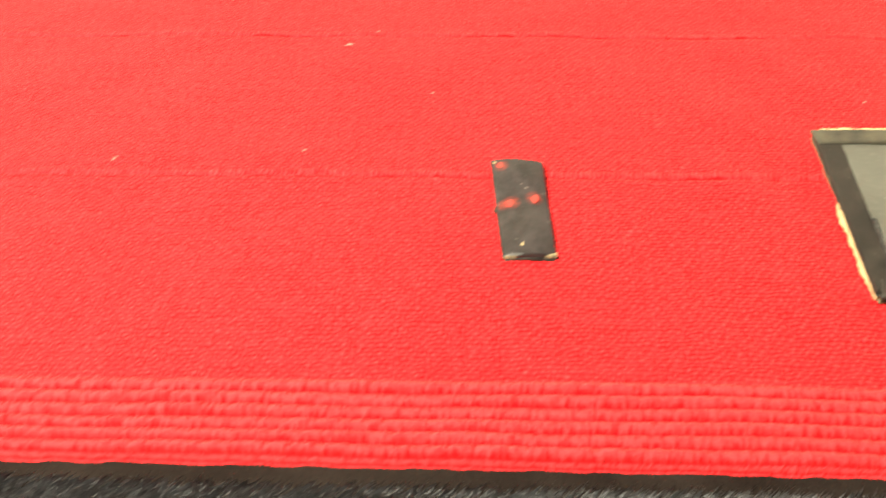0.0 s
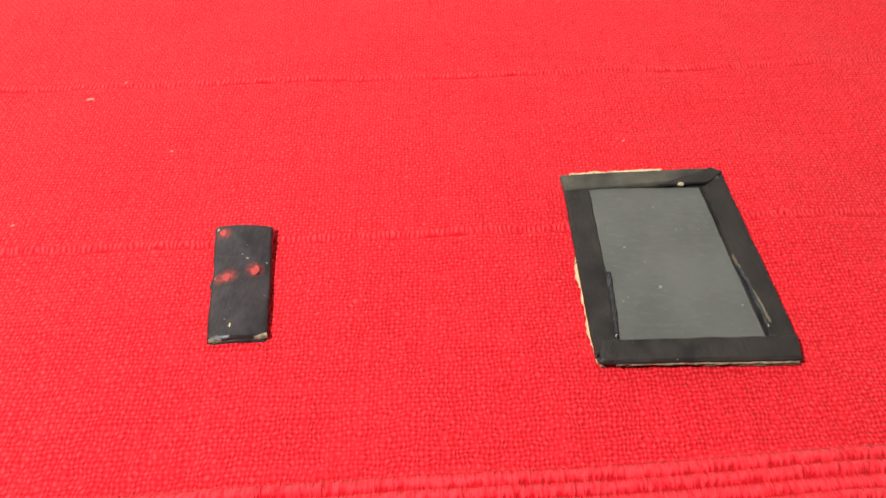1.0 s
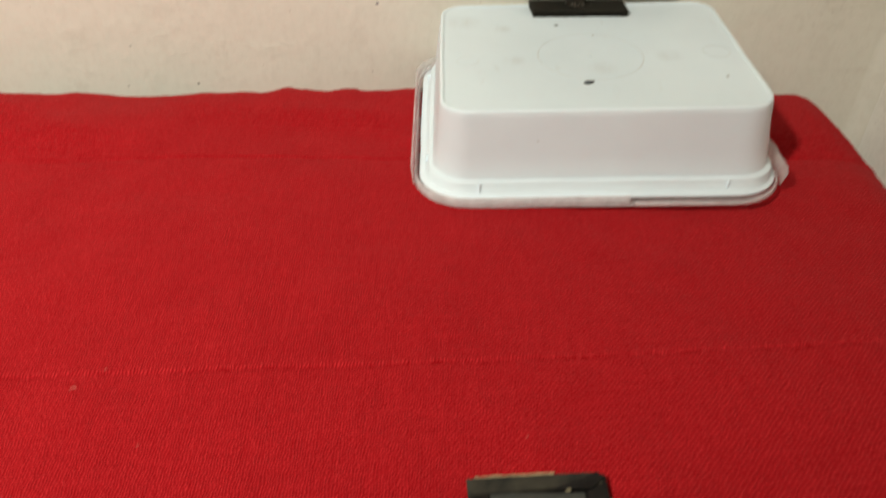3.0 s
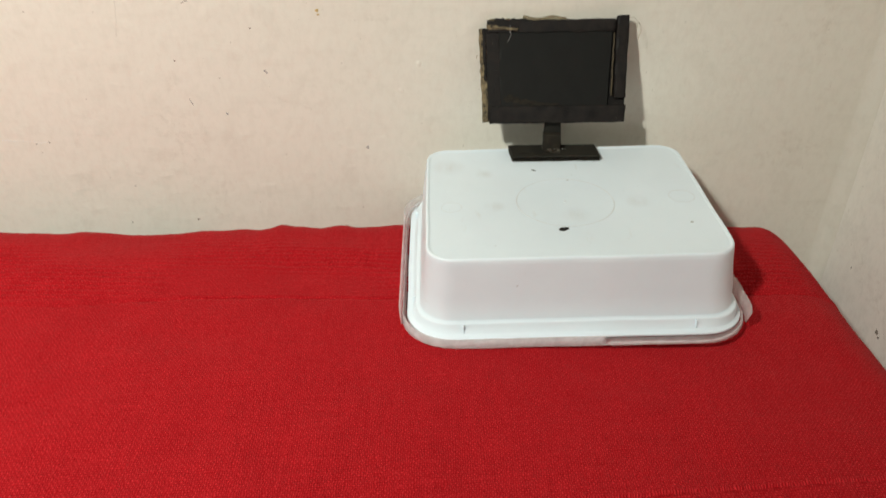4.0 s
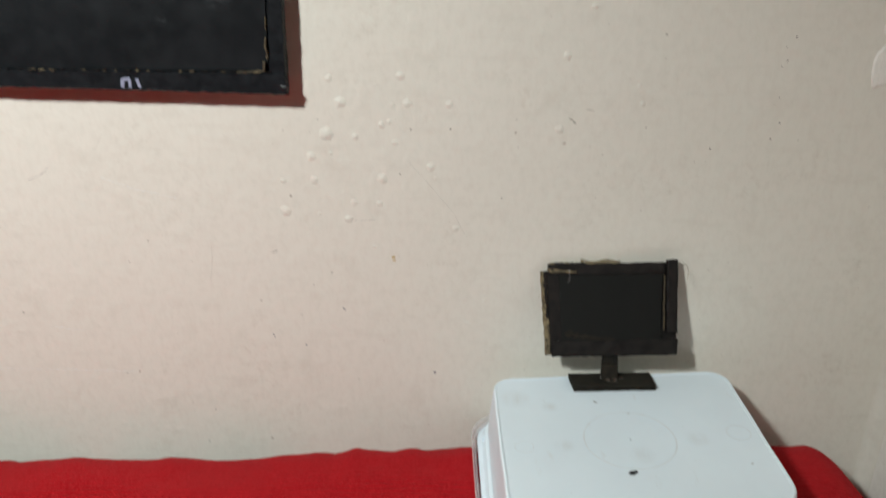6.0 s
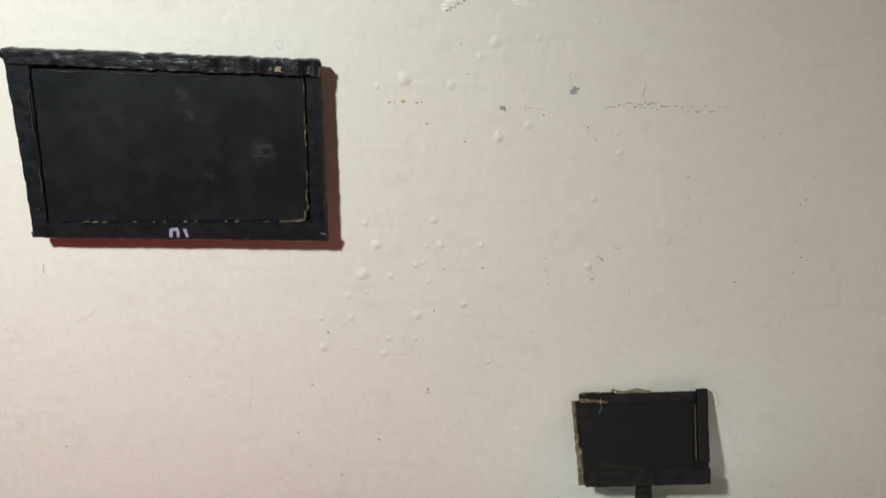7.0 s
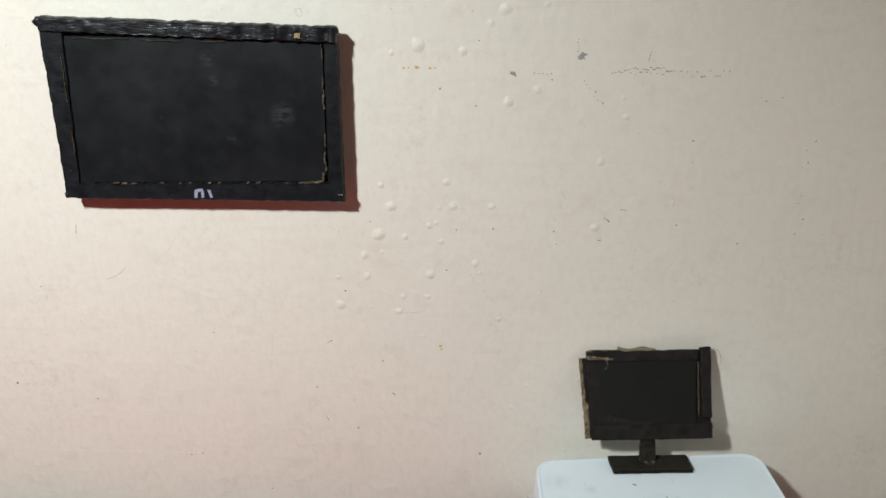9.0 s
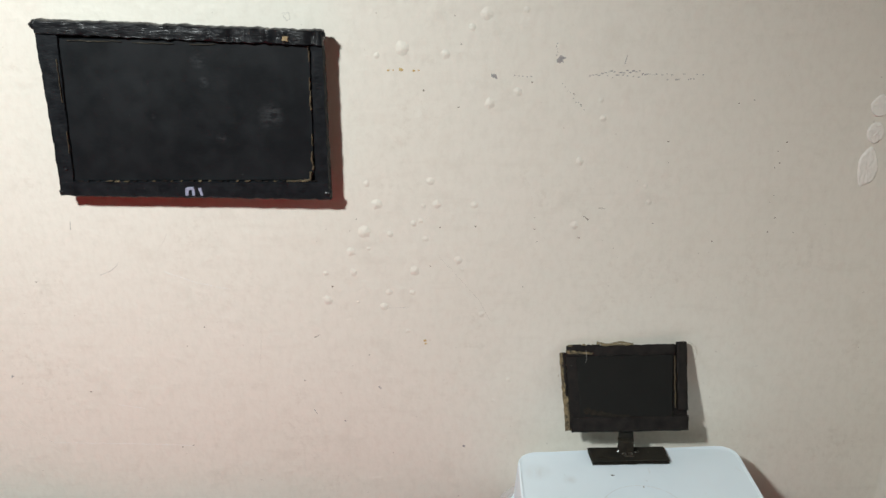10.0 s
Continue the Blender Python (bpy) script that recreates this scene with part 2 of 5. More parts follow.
def tub_plastic():
    m, nt, b = nodes_of("white_plastic")
    co = nt.nodes.new("ShaderNodeTexCoord").outputs["Object"]
    big = tex_noise(nt, co, 22, 5.0, 0.6)
    fine = tex_noise(nt, co, 700, 2.0, 0.5)
    c = mix(nt, span(nt, big, 0.35, 0.7), (0.775, 0.885, 0.96), (0.745, 0.85, 0.925))
    sc = tex_noise(nt, co, 140, 3.0, 0.7, (1, 0.25, 1))
    c = mix(nt, span(nt, sc, 0.66, 0.8, 0, 0.35), c, (0.60, 0.60, 0.58))
    for x, y, r in ((-0.0047, -0.0420, 0.011), (0.0162, -0.0519, 0.006), (0.0988, -0.0887, 0.008), (0.0195, -0.0912, 0.007), (0.0631, -0.1020, 0.009)):
        d = nt.nodes.new("ShaderNodeVectorMath")
        d.operation = "DISTANCE"
        link(nt, co, d.inputs[0])
        d.inputs[1].default_value = (x + 0.030, y + 0.09, 0.0419)
        f = calc(nt, "MULTIPLY", span(nt, d.outputs["Value"], 0.0, r, 0.5, 0.0), span(nt, sc, 0.35, 0.65, 0.2, 1.0))
        c = mix(nt, f, c, (0.58, 0.60, 0.60))
    sp = tex_noise(nt, co, 420, 1.0, 0.4)
    c = mix(nt, span(nt, sp, 0.825, 0.84, 0, 0.6), c, (0.22, 0.20, 0.18))
    link(nt, c, b.inputs["Base Color"])
    link(nt, span(nt, big, 0.3, 0.7, 0.34, 0.5), b.inputs["Roughness"])
    b.inputs["Subsurface Weight"].default_value = 0.25
    b.inputs["Subsurface Radius"].default_value = (0.004, 0.004, 0.004)
    b.inputs["Subsurface Scale"].default_value = 1.0
    relief(nt, b, fine, 0.06, 0.0002)
    return m


RIBS, SEAMS = (-0.4208, -0.4022), (-0.3330, -0.2607)
RED = cloth_material()
WALL = wall_material("cream_wall_paint", (0.80, 0.77, 0.69), (0.765, 0.73, 0.645), (0.62, 0.57, 0.49))
WALL_SIDE = wall_material("pale_grey_wall_paint", (0.90, 0.87, 0.81), (0.87, 0.84, 0.77), (0.62, 0.59, 0.54))
# unseen walls, ceiling and floor: warm tones chosen so bounced light fills the shadows
BOUNCE_PLASTER = worn("warm_bounce_plaster", (0.80, 0.62, 0.40), (0.75, 0.57, 0.36), 2.0, 60.0, 0.7)
CONCRETE = worn("brown_floor", (0.38, 0.30, 0.22), (0.32, 0.25, 0.18), 2.0, 80.0, 0.6)
# ground of the pile; its dark brown also paints the hem's shadow
PILE = worn("dark_pile_hem_shade", (0.0075, 0.0054, 0.0049), (0.0120, 0.0090, 0.0082), 60.0, 1400.0, 0.85, 0.8, 0.0006)
PILE.node_tree.nodes["Principled BSDF"].inputs["Specular IOR Level"].default_value = 0.03
FIBRE = worn("grey_fibre", (0.045, 0.044, 0.051), (0.185, 0.190, 0.22), 1500.0, 3000.0, 0.4, 0.1)
TAPE = worn("black_gloss_tape", (0.005, 0.0056, 0.0068), (0.011, 0.0122, 0.0145), 120.0, 800.0, 0.26, 0.45, 0.0007, (0.16, 0.15, 0.13), 0.80, 0.40, (0.16, 1, 1))
DULLTAPE = worn("black_dull_tape", (0.0046, 0.0058, 0.0074), (0.0105, 0.0125, 0.0152), 130.0, 800.0, 0.38, 0.45, 0.0005, (0.14, 0.14, 0.13), 0.755, 0.6, (0.3, 1, 0.6))
MATTE = worn("black_painted_card", (0.0052, 0.0041, 0.0039), (0.0175, 0.0140, 0.0122), 170.0, 1000.0, 0.5, 0.5, 0.0004, (0.14, 0.13, 0.11), 0.745, 0.75, (1, 0.3, 1))
RUBBED = worn("rubbed_black_card", (0.012, 0.0115, 0.0095), (0.026, 0.023, 0.017), 120.0, 1000.0, 0.6, 0.4, 0.0003, (0.30, 0.27, 0.20), 0.74, 0.8)
GREYTAPE = worn("grey_worn_tape", (0.052, 0.046, 0.034), (0.016, 0.015, 0.013), 90.0, 1200.0, 0.6, 0.4, 0.0003)
KRAFT = worn("kraft_card", (0.42, 0.32, 0.18), (0.30, 0.22, 0.12), 200.0, 1300.0, 0.85, 0.6, 0.0004, (0.04, 0.035, 0.03), 0.62)
TORN = worn("torn_painted_card", (0.26, 0.20, 0.11), (0.012, 0.011, 0.010), 330.0, 1300.0, 0.8, 0.6, 0.0004)
SCUFFED = worn("scuffed_brown_card", (0.026, 0.021, 0.014), (0.013, 0.011, 0.009), 220.0, 1300.0, 0.75, 0.5, 0.0004)
DARKKRAFT = worn("dark_stained_card", (0.10, 0.075, 0.04), (0.055, 0.042, 0.026), 200.0, 1300.0, 0.7, 0.6, 0.0004)
GLUE = worn("dried_glue", (0.24, 0.20, 0.125), (0.14, 0.11, 0.065), 300.0, 900.0, 0.12, 0.5, 0.0006, None, 0.7, 0.25)
DARKGLUE = worn("dark_glossy_glue", (0.020, 0.017, 0.013), (0.035, 0.028, 0.02), 300.0, 900.0, 0.13, 0.08, 0.0003, None, 0.7, 0.17)
DARKGLUE.node_tree.nodes["Principled BSDF"].inputs["Specular IOR Level"].default_value = 1.0
SCREEN_BIG = screen_material("black_screen_card", (0.0052, 0.0067, 0.0082), 0.38, ((0.0506, -0.0136, 0.0489, 0.010), (0.0517, -0.0136, 0.0500, 0.005), (0.0084, -0.0136, 0.0839, 0.006), (0.0104, -0.0136, 0.0705, 0.004), (0.0174, -0.0136, 0.0355, 0.004), (-0.0242, -0.0136, 0.0499, 0.002)))
SCREEN_SMALL = screen_material("dark_screen_card", (0.0036, 0.0038, 0.0030), 0.6, ())
FILM = screen_material("grey_screen_film", (0.046, 0.0466, 0.0420), 0.33, ((0.0, 0.0, 0.002, 0.010), (0.004, -0.01, 0.002, 0.008)), (0.062, 0.060, 0.058), 0.785)
REMOTE = worn("black_enamel", (0.0056, 0.0043, 0.0050), (0.0205, 0.0162, 0.0178), 230.0, 900.0, 0.34, 0.45, 0.0004, (0.22, 0.20, 0.18), 0.715, 0.5, (1, 0.35, 1), ((-0.0065, 0.0137, 0.0024), (-0.0034, 0.0000, 0.0027), (-0.0056, -0.0008, 0.0022), (0.0026, 0.0021, 0.0027)))
REDPAINT = worn("red_paint", (0.25, 0.014, 0.010), (0.15, 0.009, 0.007), 900.0, 2500.0, 0.6)
WHITEPAINT = worn("white_paint", (0.36, 0.375, 0.50), (0.22, 0.23, 0.32), 700.0, 2500.0, 0.6)
TUB = tub_plastic()
CLEAR = clear_plastic()
GREYMARK = worn("grey_mark", (0.29, 0.28, 0.28), (0.40, 0.385, 0.37), 500.0, 2500.0, 0.8)
BROWNMARK = worn("brown_speck", (0.15, 0.12, 0.10), (0.30, 0.25, 0.20), 500.0, 2500.0, 0.8)
YELLOWMARK = worn("yellow_speck", (0.55, 0.37, 0.12), (0.60, 0.45, 0.22), 500.0, 2500.0, 0.7)
LINT = worn("pale_lint", (0.50, 0.085, 0.075), (0.55, 0.13, 0.11), 500.0, 2500.0, 0.9)
MOULDMARK = worn("faint_mould_mark", (0.69, 0.75, 0.78), (0.75, 0.835, 0.89), 300.0, 2500.0, 0.5)
HAIRLINE = worn("faint_hairline", (0.56, 0.53, 0.47), (0.62, 0.58, 0.52), 500.0, 2500.0, 0.8)
SMUDGE = worn("grey_smudge", (0.755, 0.78, 0.79), (0.72, 0.745, 0.75), 250.0, 1200.0, 0.5)


# ---- building helpers ----
HOME = {}


def thing(name, x, y, z, label, category, group="", kind="", yaw=0.0, roll=0.0):
    ob = new(name)
    ob.empty_display_size = 0.01
    ob.matrix_world = pose(x, y, z, 0, roll, yaw)
    HOME[ob] = pose(x, y, z, 0, roll, yaw)
    return tagged(ob, label, category, group, kind)


def smooth(me):
    me.polygons.foreach_set("use_smooth", [True] * len(me.polygons))


def part(name, bm, material, parent=None, label="", m=None, soft=False, kind=""):
    """Links a bmesh, drawn in world metres or in the space of m, as one mesh under parent."""
    home = HOME[parent] if parent else Matrix()
    if m is not None:
        bm.transform(m)
    bm.transform(home.inverted())
    bmesh.ops.recalc_face_normals(bm, faces=bm.faces)
    me = bpy.data.meshes.new(name)
    bm.to_mesh(me)
    bm.free()
    smooth(me)
    if not soft:
        me.set_sharp_from_angle(angle=radians(42))
    me.materials.append(material)
    ob = new(name, me)
    if parent:
        ob.parent = parent
    HOME[ob] = home
    return tagged(ob, label, "", "", kind)


def n3(x, y, z=0.0):
    return noise.noise(Vector((x, y, z)))


def patch(corners, z0, z1, step=0.002, wob=0.0003, lump=0.00012, rnd=0.0004, warp=None, seed=0.0, bm=None):
    """A slab over a quad (four x, y going round) with worn rounded edges, an uneven top and wavering sides."""
    bm = bm or bmesh.new()
    c = [Vector(p) for p in corners]
    lu = max((c[1] - c[0]).length, (c[2] - c[3]).length)
    lv = max((c[3] - c[0]).length, (c[2] - c[1]).length)
    nu, nv = max(2, min(90, int(lu / step))), max(2, min(90, int(lv / step)))
    us = [0.0] + [min(0.45, rnd / lu) * 1.0] + [i / nu for i in range(1, nu)] + [1 - min(0.45, rnd / lu)] + [1.0]
    vs = [0.0] + [min(0.45, rnd / lv) * 1.0] + [i / nv for i in range(1, nv)] + [1 - min(0.45, rnd / lv)] + [1.0]
    us, vs = sorted(us), sorted(vs)
    grid = []
    for j, v in enumerate(vs):
        row = []
        for i, u in enumerate(us):
            p = c[0] * (1 - u) * (1 - v) + c[1] * u * (1 - v) + c[2] * u * v + c[3] * (1 - u) * v
            edge = i in (0, len(us) - 1) or j in (0, len(vs) - 1)
            k = min(1.0, 4 * min(u, 1 - u, v, 1 - v) + 0.25)
            w = wob * (1.0 if edge or min(u, 1 - u) * lu < rnd * 1.5 or min(v, 1 - v) * lv < rnd * 1.5 else 0.4)
            x = p.x + w * (n3(p.x * 260 + seed, p.y * 260, 1.7) + 0.6 * n3(p.x * 900, p.y * 900 + seed, 4.1))
            y = p.y + w * (n3(p.x * 260 + seed, p.y * 260, 7.3) + 0.6 * n3(p.x * 900, p.y * 900 + seed, 9.2))
            z = z1 + lump * k * (n3(p.x * 120 + seed, p.y * 120, 2.2) + 0.5 * n3(p.x * 500, p.y * 500, seed))
            if warp:
                z += warp(u, v)
            row.append(bm.verts.new((x, y, z - (rnd if edge else 0))))
        grid.append(row)
    a, b = len(us), len(vs)
    for j in range(b - 1):
        for i in range(a - 1):
            bm.faces.new((grid[j][i], grid[j][i + 1], grid[j + 1][i + 1], grid[j + 1][i]))
    ring = [grid[0][i] for i in range(a)] + [grid[j][-1] for j in range(1, b)] + [grid[-1][i] for i in range(a - 2, -1, -1)] + [grid[j][0] for j in range(b - 2, 0, -1)]
    low = [bm.verts.new((q.co.x, q.co.y, z0 + (q.co.z - z1 + rnd if warp else 0))) for q in ring]
    for i in range(len(ring)):
        k = (i + 1) % len(ring)
        bm.faces.new((ring[i], low[i], low[k], ring[k]))
    bm.faces.new(low[::-1])
    return bm


def blob(rx, ry, h, seed=0.0, seg=18, rings=4, rough=0.2, bm=None, at=(0, 0, 0), soft_edge=False):
    """A low uneven dome on z = 0."""
    bm = bm or bmesh.new()
    top = bm.verts.new((at[0], at[1], at[2] + h))
    prev = None
    for r in range(1, rings + 1):
        f = r / rings
        z = h * ((1 - f * f) ** 1.6 if soft_edge else (1 - f * f) ** 0.7) if r < rings else 0.0
        row = []
        for i in range(seg):
            a = 2 * math.pi * i / seg
            k = f * (1 + rough * n3(math.cos(a) * 1.6 + seed, math.sin(a) * 1.6, seed * 1.7))
            row.append(bm.verts.new((at[0] + rx * k * math.cos(a), at[1] + ry * k * math.sin(a), at[2] + z * (1 + rough * n3(i * 0.7, r, seed)))))
        for i in range(seg):
            k = (i + 1) % seg
            if prev is None:
                bm.faces.new((top, row[i], row[k]))
            else:
                bm.faces.new((prev[i], row[i], row[k], prev[k]))
        prev = row
    bm.faces.new(prev[::-1])
    return bm


def tube(points, r, sides=5, bm=None):
    """A thin round strand through the points."""
    bm = bm or bmesh.new()
    pts = [Vector(p) for p in points]
    rows = []
    for i, p in enumerate(pts):
        d = (pts[min(i + 1, len(pts) - 1)] - pts[max(i - 1, 0)]).normalized()
        s = d.orthogonal().normalized()
        t = d.cross(s)
        rows.append([bm.verts.new(p + (s * math.cos(2 * math.pi * k / sides) + t * math.sin(2 * math.pi * k / sides)) * r) for k in range(sides)])
    for a, b in zip(rows, rows[1:]):
        for k in range(sides):
            bm.faces.new((a[k], a[(k + 1) % sides], b[(k + 1) % sides], b[k]))
    bm.faces.new(rows[0][::-1])
    bm.faces.new(rows[-1])
    return bm


def box(x0, x1, y0, y1, z0, z1):
    bm = bmesh.new()
    bmesh.ops.create_cube(bm, size=1, matrix=Matrix.LocRotScale(((x0 + x1) / 2, (y0 + y1) / 2, (z0 + z1) / 2), None, (x1 - x0, y1 - y0, z1 - z0)))
    return bm


def flutes(p0, p1, z0, z1, depth, pitch=0.004, thick=0.0004):
    """The wavy inner ply of corrugated card, seen along its open edge from p0 to p1."""
    bm = bmesh.new()
    a, b = Vector((*p0, 0)), Vector((*p1, 0))
    d = (b - a).normalized()
    inn = Vector((-d.y, d.x, 0)) * depth
    n = max(8, int((b - a).length / pitch * 8))
    zm, am = (z0 + z1) / 2, (z1 - z0) / 2 - thick / 2
    rows = []
    for i in range(n + 1):
        q = a.lerp(b, i / n)
        s = (b - a).length * i / n
        z = zm + am * math.sin(2 * math.pi * s / pitch + 0.8 * n3(s * 90, 3.1))
        jut = d.cross(Vector((0, 0, 1))) * 0.0003 * n3(s * 700, 1.2)
        rows.append([bm.verts.new(q + jut + Vector((0, 0, z + o)) + i2) for o, i2 in ((thick / 2, Vector()), (thick / 2, inn), (-thick / 2, inn), (-thick / 2, Vector()))])
    for r, s in zip(rows, rows[1:]):
        for k in range(4):
            bm.faces.new((r[k], r[(k + 1) % 4], s[(k + 1) % 4], s[k]))
    bm.faces.new(rows[0])
    bm.faces.new(rows[-1][::-1])
    return bm


def mm(*pts):
    return [(x / 1000, y / 1000) for x, y in pts]


TABLE = np.random.RandomState(5).rand(256, 256)


def vnoise(x, y):
    """Smooth value noise from -1 to 1 over arrays."""
    xi, yi = np.floor(x).astype(int), np.floor(y).astype(int)
    fx, fy = x - xi, y - yi
    fx, fy = fx * fx * (3 - 2 * fx), fy * fy * (3 - 2 * fy)
    g = lambda a, b: TABLE[a % 256, b % 256]
    return 2 * ((g(xi, yi) * (1 - fx) + g(xi + 1, yi) * fx) * (1 - fy) + (g(xi, yi + 1) * (1 - fx) + g(xi + 1, yi + 1) * fx) * fy) - 1


# ---- room ----
SIDE = 0.264
back = part("wall_back", box(-2.3, SIDE + 0.1, 0.0, 0.1, -0.45, 2.1), WALL, label="cream painted plaster wall with blisters and specks")
tagged(back, category="wall", kind="structure")
right = part("wall_right", box(SIDE, SIDE + 0.1, -2.6, 0.0, -0.45, 2.1), WALL_SIDE, label="pale grey painted plaster wall with scuffs")
tagged(right, category="wall", kind="structure")
# unseen surfaces added to close the room and reflect warm fill
for nm, b in (("wall_left", (-2.4, -2.3, -2.6, 0.0)), ("wall_front", (-2.4, SIDE + 0.1, -2.7, -2.6))):
    tagged(part(nm, box(*b, -0.45, 2.1), BOUNCE_PLASTER, label="unseen room wall, added and tinted warm to bounce light"), category="wall", kind="structure")
tagged(part("floor", box(-2.4, SIDE + 0.1, -2.7, 0.1, -0.55, -0.45), CONCRETE, label="unseen brown floor, added and tinted warm to bounce light"), category="floor", kind="structure")
tagged(part("ceiling", box(-2.4, SIDE + 0.1, -2.7, 0.1, 2.1, 2.2), BOUNCE_PLASTER, label="unseen ceiling, added and tinted warm to bounce light"), category="ceiling", kind="structure")


def cove(r=0.016):
    """The softly rounded inner corner between the two walls."""
    bm = bmesh.new()
    cx, cy, n = SIDE - r, -r, 10
    rows = []
    for k in range(61):
        z = -0.3 + 1.2 * k / 60
        w = -0.0006 * (1 + n3(z * 14, 2.0))
        rows.append([bm.verts.new((cx + (r + w * math.sin(2 * a)) * math.sin(a), cy + (r + w * math.sin(2 * a)) * math.cos(a), z)) for a in [math.pi / 2 * i / n for i in range(n + 1)]] + [bm.verts.new((SIDE + 0.001, 0.001, z))])
    for a, b in zip(rows, rows[1:]):
        for i in range(n + 2):
            j = (i + 1) % (n + 2)
            bm.faces.new((a[i], a[j], b[j], b[i]))
    return bm


tagged(part("trim", cove(0.009), WALL, label="rounded plaster corner where two walls meet"), category="wall corner", kind="structure")


# ---- bed pad and red cloth ----
X0, Y0, R = 0.190, -0.0475, 0.032


def drape(x, y):
    """Flat sheet places laid over the pad, whose far and right edges are rounded: the place and the way down."""
    x0 = X0 + 0.035 * np.clip(-0.07 - y, 0, 0.25)
    ex, ey = np.maximum(x - x0, 0), np.maximum(y - Y0, 0)
    d = np.hypot(ex, ey) + 1e-12
    arc = d < R * math.pi / 2
    out = np.where(arc, R * np.sin(np.minimum(d / R, 1.5708)), R)
    drop = np.where(arc, R * (1 - np.cos(np.minimum(d / R, 1.5708))), R + d - R * math.pi / 2)
    return np.minimum(x, x0) + ex / d * out, np.minimum(y, Y0) + ey / d * out, -drop, d


def sheet(name, us, vs, lift, material, place):
    u, v = np.meshgrid(us, vs)
    x, y, z, uvx, uvy = place(u, v)
    co = np.stack([x, y, z + lift], -1).reshape(-1, 3)
    w, h = len(us), len(vs)
    i = (np.arange(h - 1)[:, None] * w + np.arange(w - 1)[None, :]).ravel()
    quads = np.stack([i, i + 1, i + w + 1, i + w], -1)
    me = bpy.data.meshes.new(name)
    me.vertices.add(len(co))
    me.vertices.foreach_set("co", co.ravel())
    me.loops.add(quads.size)
    me.loops.foreach_set("vertex_index", quads.ravel())
    me.polygons.add(len(quads))
    me.polygons.foreach_set("loop_start", np.arange(0, quads.size, 4))
    me.polygons.foreach_set("use_smooth", np.ones(len(quads), bool))
    layer = me.uv_layers.new(name="UVMap")
    uv = np.stack([uvx, uvy], -1).reshape(-1, 2)[quads.ravel()]
    layer.data.foreach_set("uv", uv.ravel())
    me.update(calc_edges=True)
    me.materials.append(material)
    return new(name, me)


def bump_cloth(x, y):
    """The slow unevenness of the cloth and the swell under the tub's raised end."""
    z = 0.0009 * vnoise(x * 22 + 9, y * 22 + 4) + 0.0005 * vnoise(x * 60, y * 60 + 31)
    return z + 0.0022 * np.exp(-((x - 0.150) / 0.045) ** 2 - ((y + 0.085) / 0.06) ** 2)


def place_cloth(u, v):
    skew = 0.066 * np.clip((-0.10 - v) / 0.16, 0, 1)
    x = u.copy()
    y = v + skew * (np.clip(u, -0.45, 0.25) + 0.10) + 0.0022 * vnoise(u * 9 + 3, v * 6) * np.clip((v + 0.36) / 0.1, 0, 1)
    y = y + np.clip((RIBS[0] + 0.008 - v) / 0.008, 0, 1) * 0.008 * np.clip(-0.06 - u, 0, 0.3)
    front = v < RIBS[0] - 0.0001
    y = y + np.where(front, 0.0003 * vnoise(u * 320, v * 0) + 0.0002 * vnoise(u * 60, v * 0 + 8), 0)
    tick = 0.5 + 0.5 * vnoise((u - 0.5 * v) * 820, v * 330 + 5)
    h = np.zeros_like(u)
    band = (v > RIBS[0]) & (v < RIBS[1])
    ph = np.pi * (v - RIBS[0]) / 0.0031
    h += np.where(band, 0.0017 * np.abs(np.sin(ph)) ** 0.8 * (0.50 + 0.75 * tick) * (0.75 + 0.45 * vnoise(u * 25, np.floor(ph / np.pi) * 7.3)), 0)
    for k, s in enumerate(SEAMS):
        d = v - s + 0.0007 * vnoise(u * 55, v * 0 + k * 9)
        stitch = np.clip(0.55 + 0.9 * vnoise(u * 620 + 40 * k, v * 0 + k), 0, 1)
        h += 0.00022 * np.exp(-(d / 0.0010) ** 2) * stitch - 0.00025 * np.exp(-((d + 0.0014) / 0.0007) ** 2)
    edge = -0.1135 - 0.0085 * np.exp(-((u + 0.235) / 0.055) ** 2)
    far = np.clip((v - edge) / 0.003, 0, 1) * np.clip((-0.045 - v) / 0.03, 0, 1) * np.clip(0.55 + 0.9 * vnoise(u * 14 + 50, v * 40), 0, 1)
    h += 0.0006 * np.exp(-((v - edge) / 0.0009) ** 2) * (1.2 * tick - 0.2) - 0.0014 * np.exp(-((v - edge + 0.0018) / 0.0008) ** 2) * (0.4 + 0.9 * tick)
    h += far * 0.0017 * np.abs(np.sin(np.pi * v / 0.0042 + 0.9 * vnoise(u * 20, v * 30))) * (0.55 + 0.6 * tick)
    h += bump_cloth(x, y)
    px, py, dz, d = drape(x, y)
    wave = 0.018 * np.clip(-0.11 - x, 0, 0.3) + 0.0035 * np.exp(-((x + 0.185) / 0.045) ** 2) - 0.0012 * vnoise(x * 26 + 2, x * 0) - 0.0007 * vnoise(x * 80, x * 0 + 3) - 0.00012 * vnoise(x * 300, x * 0 + 6)
    fall = np.clip((y + 0.075) / 0.05, 0, 1)
    z = dz + h - wave * fall * 1.6
    z = np.where(front, -0.0035, z)
    return px, py - wave * fall, z, u, np.where(front, v - 0.004, v)


